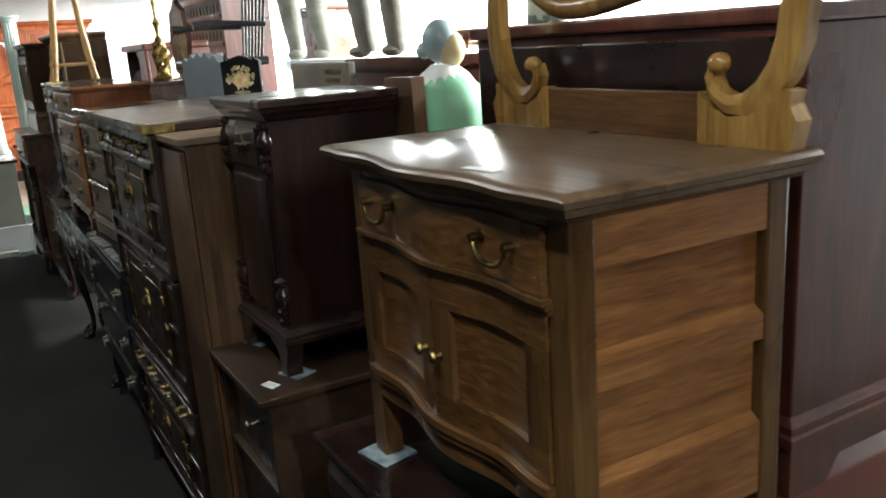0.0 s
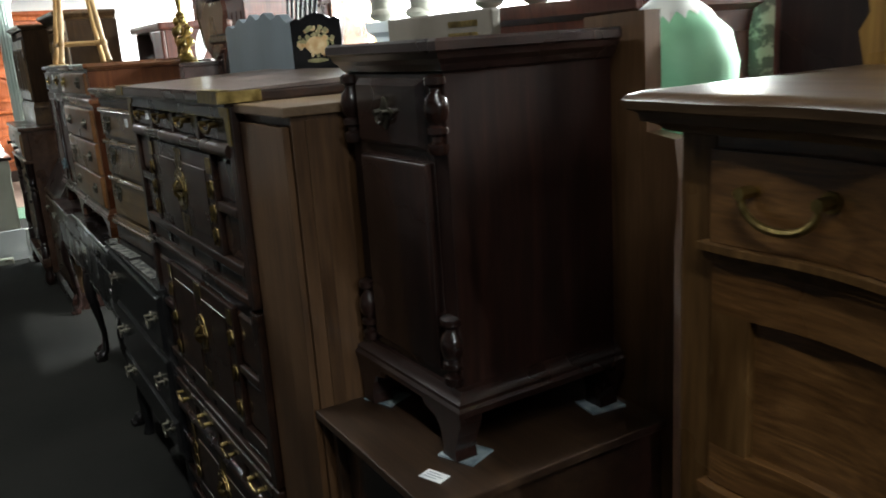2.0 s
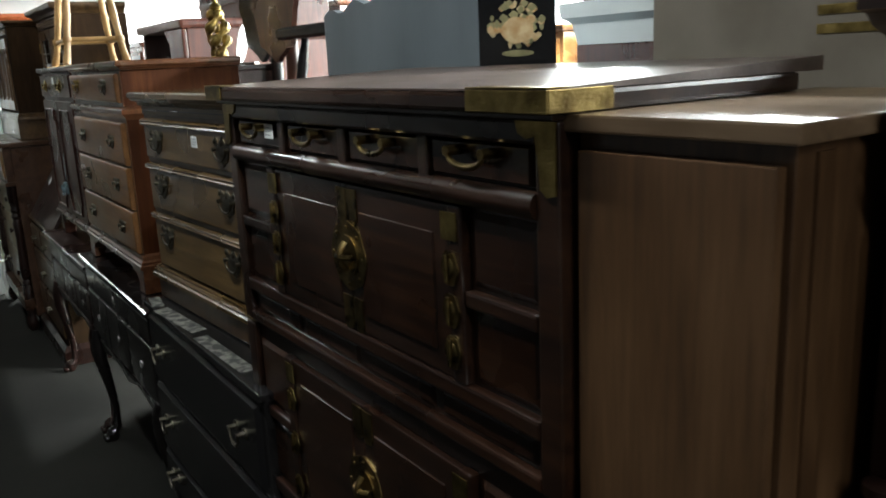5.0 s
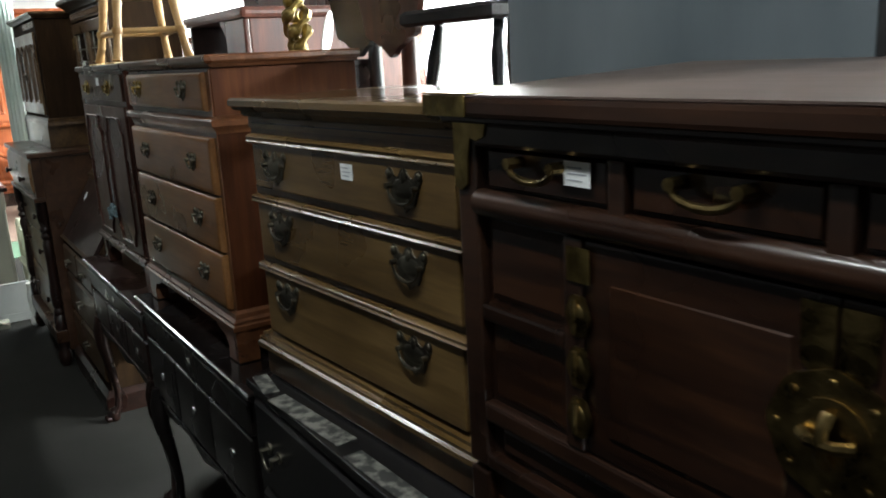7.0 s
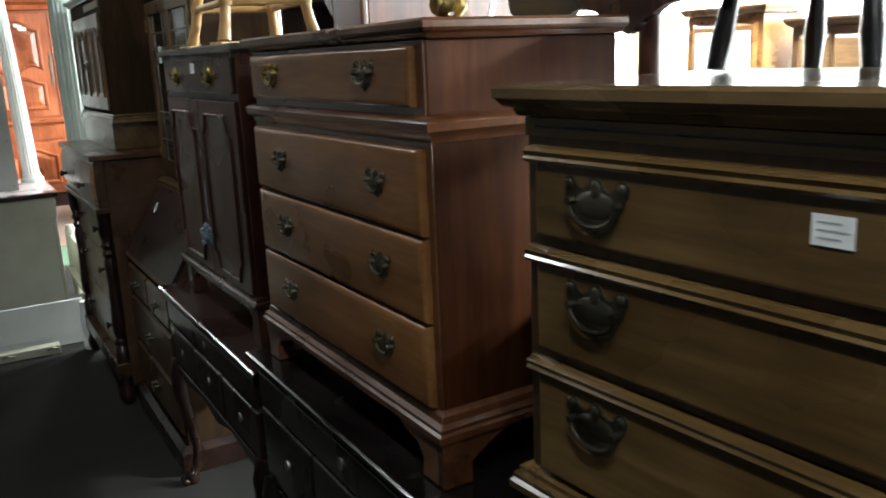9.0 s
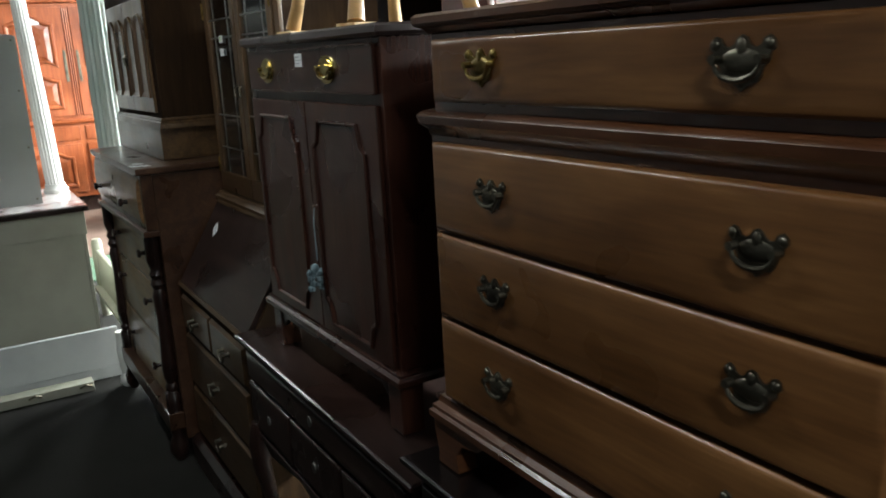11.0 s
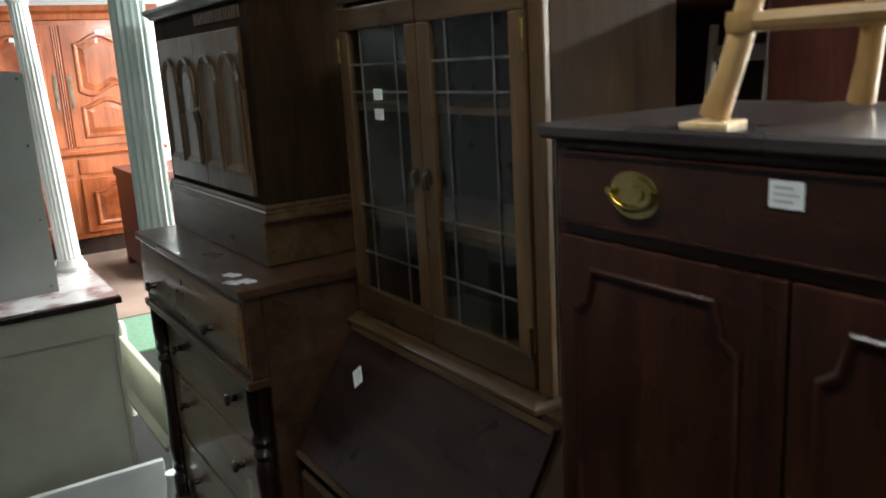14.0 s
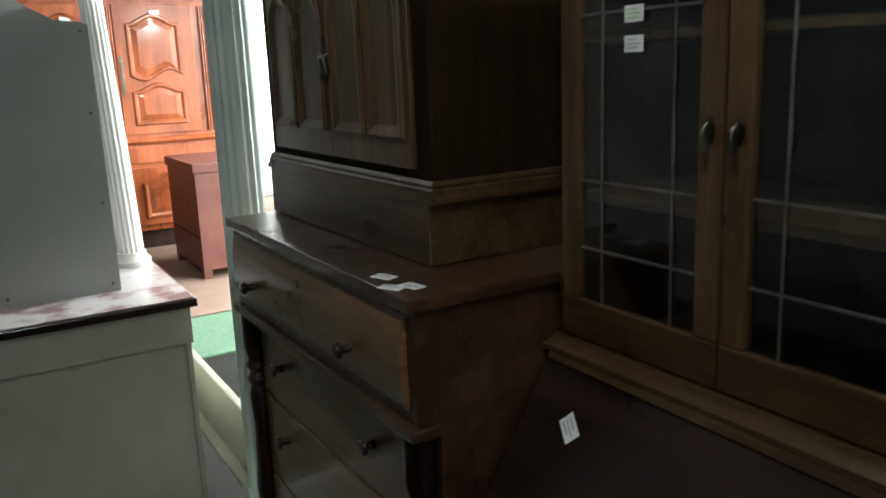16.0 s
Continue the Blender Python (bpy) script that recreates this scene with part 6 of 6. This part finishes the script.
def brass_lamp():
    # unseen lamp support, widened to shut out light beside the mahogany cabinet
    c = thing("lamp_stand", 1.14, 6.90, 0, 0, "unseen dark cabinet under the brass lamp, widened to block light", "cabinet")
    part("body", bx(0.0, 0.0, 0.0, 0.42, 0.50, 1.635, 0.004), EBONY, c)
    part("top", bx(-0.008, -0.006, 1.635, 0.42, 0.506, 1.66, 0.006), EBONY_Y, c)
    for z0, z1 in ((0.1, 0.82), (0.86, 1.6)):
        d = part("door", bx(-0.006, 0.02, z0, 0.0, 0.48, z1, 0.003), EBONY, c)
        knob(d, 0.44, (z0 + z1) / 2, -0.006, 0.012, BRASS)
    e = thing("brass_lamp", 1.42, 7.30, 1.66, 0, "antique brass table lamp base with a twisted figural stem", "lamp")
    part("foot", lathe(bmesh.new(), [(0.07, 0.0), (0.075, 0.015), (0.05, 0.03), (0.04, 0.05)], 0, 0, 18), BRASS, e, "", True)
    bm = bmesh.new()
    for s in (0, 1, 2):
        pts = []
        for k in range(26):
            u = k / 25
            a = u * 5.5 + s * 2.1
            r = 0.03 * math.sin(u * math.pi) + 0.012
            pts.append((r * math.cos(a), r * math.sin(a), 0.045 + 0.22 * u))
        tube(bm, pts, [0.02 + 0.008 * math.sin(k * 0.9) for k in range(26)], 8)
    part("twisted_stem", bm, BRASS, e, "", True)
    part("upper_stem", lathe(bmesh.new(), [(0.024, 0.26), (0.03, 0.28), (0.012, 0.3), (0.018, 0.36), (0.03, 0.39), (0.012, 0.42), (0.01, 0.5), (0.018, 0.52), (0.006, 0.56)], 0, 0, 14), BRASS, e, "", True)


brass_lamp()


def round_plate():
    e = thing("display_plate", 1.50, 7.16, 1.66, -35, "round white plate with red flowers, propped on edge", "plate")
    tip = Matrix.Translation((0.0, 0.0, 0.095)) @ Matrix.Rotation(radians(-78), 4, "Y")
    bm = lathe(bmesh.new(), [(0.045, 0.0), (0.06, 0.002), (0.095, 0.012), (0.095, 0.016), (0.06, 0.007), (0.02, 0.005)], 0, 0, 32)
    bmesh.ops.transform(bm, matrix=tip, verts=bm.verts)
    part("dish", bm, WHITE, e, "", True)
    rng = random.Random(11)
    for k in range(7):
        a, r = rng.random() * 6.28, 0.012 + 0.04 * rng.random()
        bm = lathe(bmesh.new(), [(0.009, 0.0), (0.009, 0.009)], r * math.cos(a), r * math.sin(a), 8)
        bmesh.ops.transform(bm, matrix=tip, verts=bm.verts)
        part("painted_flower", bm, ORANGE, e, "small red painted flower")
    part("plate_stand", bx(-0.03, -0.05, 0.0, 0.05, 0.05, 0.012, 0.003), EBONY, e)


round_plate()


def bamboo_stool():
    e = thing("bamboo_stool", 0.90, 7.62, 1.690, 0, "tall bamboo stool with lashed joints, standing on the cabinet", "stool")
    feet = [(-0.15, 0.19), (-0.165, -0.21), (0.09, -0.27), (0.13, 0.17)]
    tops = [(x * 0.45, y * 0.42) for x, y in feet]
    joints = []
    for (x0, y0), (x1, y1) in zip(feet, tops):
        pts = [(x0 + (x1 - x0) * (u ** 0.8), y0 + (y1 - y0) * (u ** 0.8), 0.008 + 0.66 * u) for u in [k / 12 for k in range(13)]]
        part("leg", tube(bmesh.new(), pts, [0.0155 + (0.003 if k % 4 == 0 else 0) for k in range(13)], 10), BAMBOO, e, "", True)
        joints.append(pts[2])
        part("lashing", lathe(bmesh.new(), [(0.02, 0.0), (0.022, 0.012), (0.02, 0.024)], pts[2][0], pts[2][1], 12), BAMBOO, e, "", True).location = (0, 0, pts[2][2] - 0.012)
    for k in range(4):
        part("stretcher", tube(bmesh.new(), [joints[k], joints[(k + 1) % 4]], 0.011, 8), BAMBOO, e, "", True)
    part("seat", lathe(bmesh.new(), [(0.13, 0.66), (0.15, 0.67), (0.15, 0.69), (0.13, 0.70)], 0, 0, 24), BAMBOO, e, "", True)
    for x, y in feet[:2]:
        pad = thing("felt_pad", 0.90 + x, 7.62 + y, 1.689, 15, "small pink pad under a stool foot", "furniture pad", "furniture pads")
        part("sheet", bx(-0.03, -0.03, 0.0, 0.03, 0.03, 0.006, 0.001), FLOWER, pad)


bamboo_stool()


# ---- far side of the hall ----
def far_cabinet(x, y, w, d, h, mat, label, glazed=False, base=0.0, rz=0):
    e = thing("far_cabinet", x, y, base, rz, label, "cabinet", "far cabinets")
    part("body", bx(0.0, 0.0, 0.0, d, w, h, 0.006), mat, e)
    part("cornice", slab([(0.0, h), (0.03, h + 0.02), (0.05, h + 0.05), (0.05, h + 0.07)], d, w), mat, e)
    for k in range(2):
        a, b = 0.04 + k * (w - 0.08) / 2, 0.04 + (k + 1) * (w - 0.08) / 2
        dd = part("door", raised(bmesh.new(), a + 0.01, h * 0.45, b - 0.01, h - 0.05, 0.0, 0.02, 0.03), mat, e)
        if glazed:
            part("pane", bx(-0.024, a + 0.06, h * 0.5, -0.0205, b - 0.06, h - 0.12, 0), SLATE, dd, "pale blue-grey glass")
        for q in range(3):
            part("drawer", raised(bmesh.new(), a + 0.01, 0.06 + q * h * 0.125, b - 0.01, 0.04 + (q + 1) * h * 0.125, 0.0, 0.018, 0.015), mat, e)
    return e


far_cabinet(5.4, 9.22, 0.74, 0.45, 1.84, OAK, "brown glazed far cabinet against the white wall", True)
far_cabinet(5.4, 10.24, 0.36, 0.4, 1.82, YELLOW, "yellow painted cabinet across the hall")
far_cabinet(5.5, 8.38, 0.66, 0.5, 1.72, OAKD_Y, "dark brown chest of many drawers across the hall")
far_cabinet(4.6, 12.2, 1.2, 0.5, 2.3, MAH, "tall dark carved cabinet across the hall")
far_cabinet(3.2, 15.8, 1.3, 0.5, 2.0, MAH, "dark glazed cabinet near the armoire", True)


def flower_vase():
    solo("vase_stand", bx(1.8, 3.3, 0.0, 2.06, 3.7, 1.54, 0.006), EBONY, "dark stand under the patterned vase", "stand")
    e = thing("patterned_vase", 1.92, 3.55, 1.54, 0, "tall grey vase painted with pale flowers", "vase")
    part("body", lathe(bmesh.new(), [(0.06, 0.0), (0.072, 0.02), (0.075, 0.2), (0.07, 0.4), (0.05, 0.46), (0.06, 0.5)], 0, 0, 24), plain("flowered_glaze", (0.09, 0.1, 0.08), (0.42, 0.42, 0.34), 0.35, 0, 26, 0.1, 0.46, 0.54), e, "", True)
    e = thing("wall_picture", 6.47, 14.7, 1.5, 0, "framed picture in orange and red tones on the wall", "picture")
    part("picture_frame", bx(0.0, 0.0, 0.0, 0.03, 1.2, 1.4, 0.006), BRASS, e)
    part("canvas", bx(-0.003, 0.07, 0.07, -0.0005, 1.13, 1.33, 0), plain("painted_canvas", (0.75, 0.55, 0.36), (0.6, 0.2, 0.08), 0.6, 0, 5, 0.1, 0.45, 0.6), e)


flower_vase()


def garage_door():
    e = thing("door_1", 6.46, 2.2, 0, 0, "white panelled sectional door in the far wall", "door", kind="structure")
    for r in range(5):
        part("section", bx(0.0, 0.0, r * 0.56 + 0.004, 0.03, 3.0, r * 0.56 + 0.552, 0.006), WHITE, e)
        for c in range(5):
            part("panel", raised(bmesh.new(), 0.06 + c * 0.59, r * 0.56 + 0.09, 0.56 + c * 0.59, r * 0.56 + 0.47, 0.0, 0.012, 0.03), WHITE, e)


garage_door()


def carved_cabinet():
    e = thing("carved_cabinet", 2.3, 8.75, 0, 0, "tall dark red carved cabinet behind the kneehole desk", "cabinet")
    W, D, H = 1.5, 0.45, 2.3
    part("body", bx(0.0, 0.0, 0.08, D, W, H, 0.006), REDMAH, e)
    part("plinth", bx(-0.012, 0.0, 0.0, D, W, 0.08, 0.004), EBONY_Y, e)
    part("cornice", slab([(0.0, H), (0.02, H + 0.02), (0.05, H + 0.04), (0.05, H + 0.07)], D, W), REDMAH, e)
    for z in (1.88, 2.12):
        part("carved_rail", bx(-0.014, 0.02, z, 0.0, W - 0.02, z + 0.04, 0.006), REDMAH, e)
        for k in range(12):
            part("carved_boss", blob(bmesh.new(), (-0.002, 0.09 + k * 0.12, z + 0.1), (0.007, 0.014, 0.05), 8, 6), REDMAH, e, "", True)
    for k in range(3):
        a = 0.03 + k * 0.49
        d = part("door", raised(bmesh.new(), a, 0.14, a + 0.46, 1.82, 0.0, 0.014, 0.03), REDMAH, e)
        knob(d, a + 0.42, 1.0, -0.014, 0.012, BRASS)


carved_cabinet()


def desk_fan():
    st = thing("fan_stand", 2.47, 4.06, 0, 0, "dark narrow cabinet under the desk fan", "cabinet")
    part("body", bx(0.0, 0.0, 0.0, 0.22, 0.25, 1.352, 0.005), EBONY, st)
    part("top", bx(-0.01, -0.01, 1.352, 0.23, 0.26, 1.372, 0.004), EBONY_Y, st)
    part("door", bx(-0.008, 0.02, 0.05, 0.0, 0.23, 1.32, 0.003), EBONY, st)
    e = thing("desk_fan", 2.58, 4.18, 1.372, 35, "black metal desk fan with a round wire guard", "fan")
    e.matrix_basis = pose(2.58, 4.18, 1.372, 0, 0, 40) @ Matrix.Scale(1.18, 4)
    part("base", lathe(bmesh.new(), [(0.07, 0.0), (0.072, 0.012), (0.04, 0.024), (0.014, 0.04), (0.012, 0.14)], 0.02, 0, 18), BLACK, e, "", True)
    part("motor", blob(bmesh.new(), (0.03, 0.0, 0.21), (0.05, 0.04, 0.04), 12, 8), BLACK, e, "", True)
    for r in (0.03, 0.056, 0.083, 0.11):
        part("guard_ring", tube(bmesh.new(), [(-0.05, r * math.cos(k * math.pi / 14), 0.21 + r * math.sin(k * math.pi / 14)) for k in range(29)], 0.0022, 6), IRON, e, "", True)
    for k in range(12):
        a = k * math.pi / 6
        part("guard_wire", tube(bmesh.new(), [(-0.052, 0.02 * math.cos(a), 0.21 + 0.02 * math.sin(a)), (-0.05, 0.11 * math.cos(a), 0.21 + 0.11 * math.sin(a)), (0.0, 0.06 * math.cos(a), 0.21 + 0.06 * math.sin(a))], 0.0018, 5), IRON, e)
    for k in range(4):
        a = k * math.pi / 2 + 0.4
        c, s = math.cos(a), math.sin(a)
        part("blade", extrude_x(bmesh.new(), [(0.012 * c - 0.012 * s, 0.21 + 0.012 * s + 0.012 * c), (0.09 * c - 0.045 * s, 0.21 + 0.09 * s + 0.045 * c), (0.1 * c, 0.21 + 0.1 * s), (0.085 * c + 0.03 * s, 0.21 + 0.085 * s - 0.03 * c), (0.012 * c + 0.01 * s, 0.21 + 0.012 * s - 0.01 * c)], -0.032, -0.028), BLACK, e)


desk_fan()
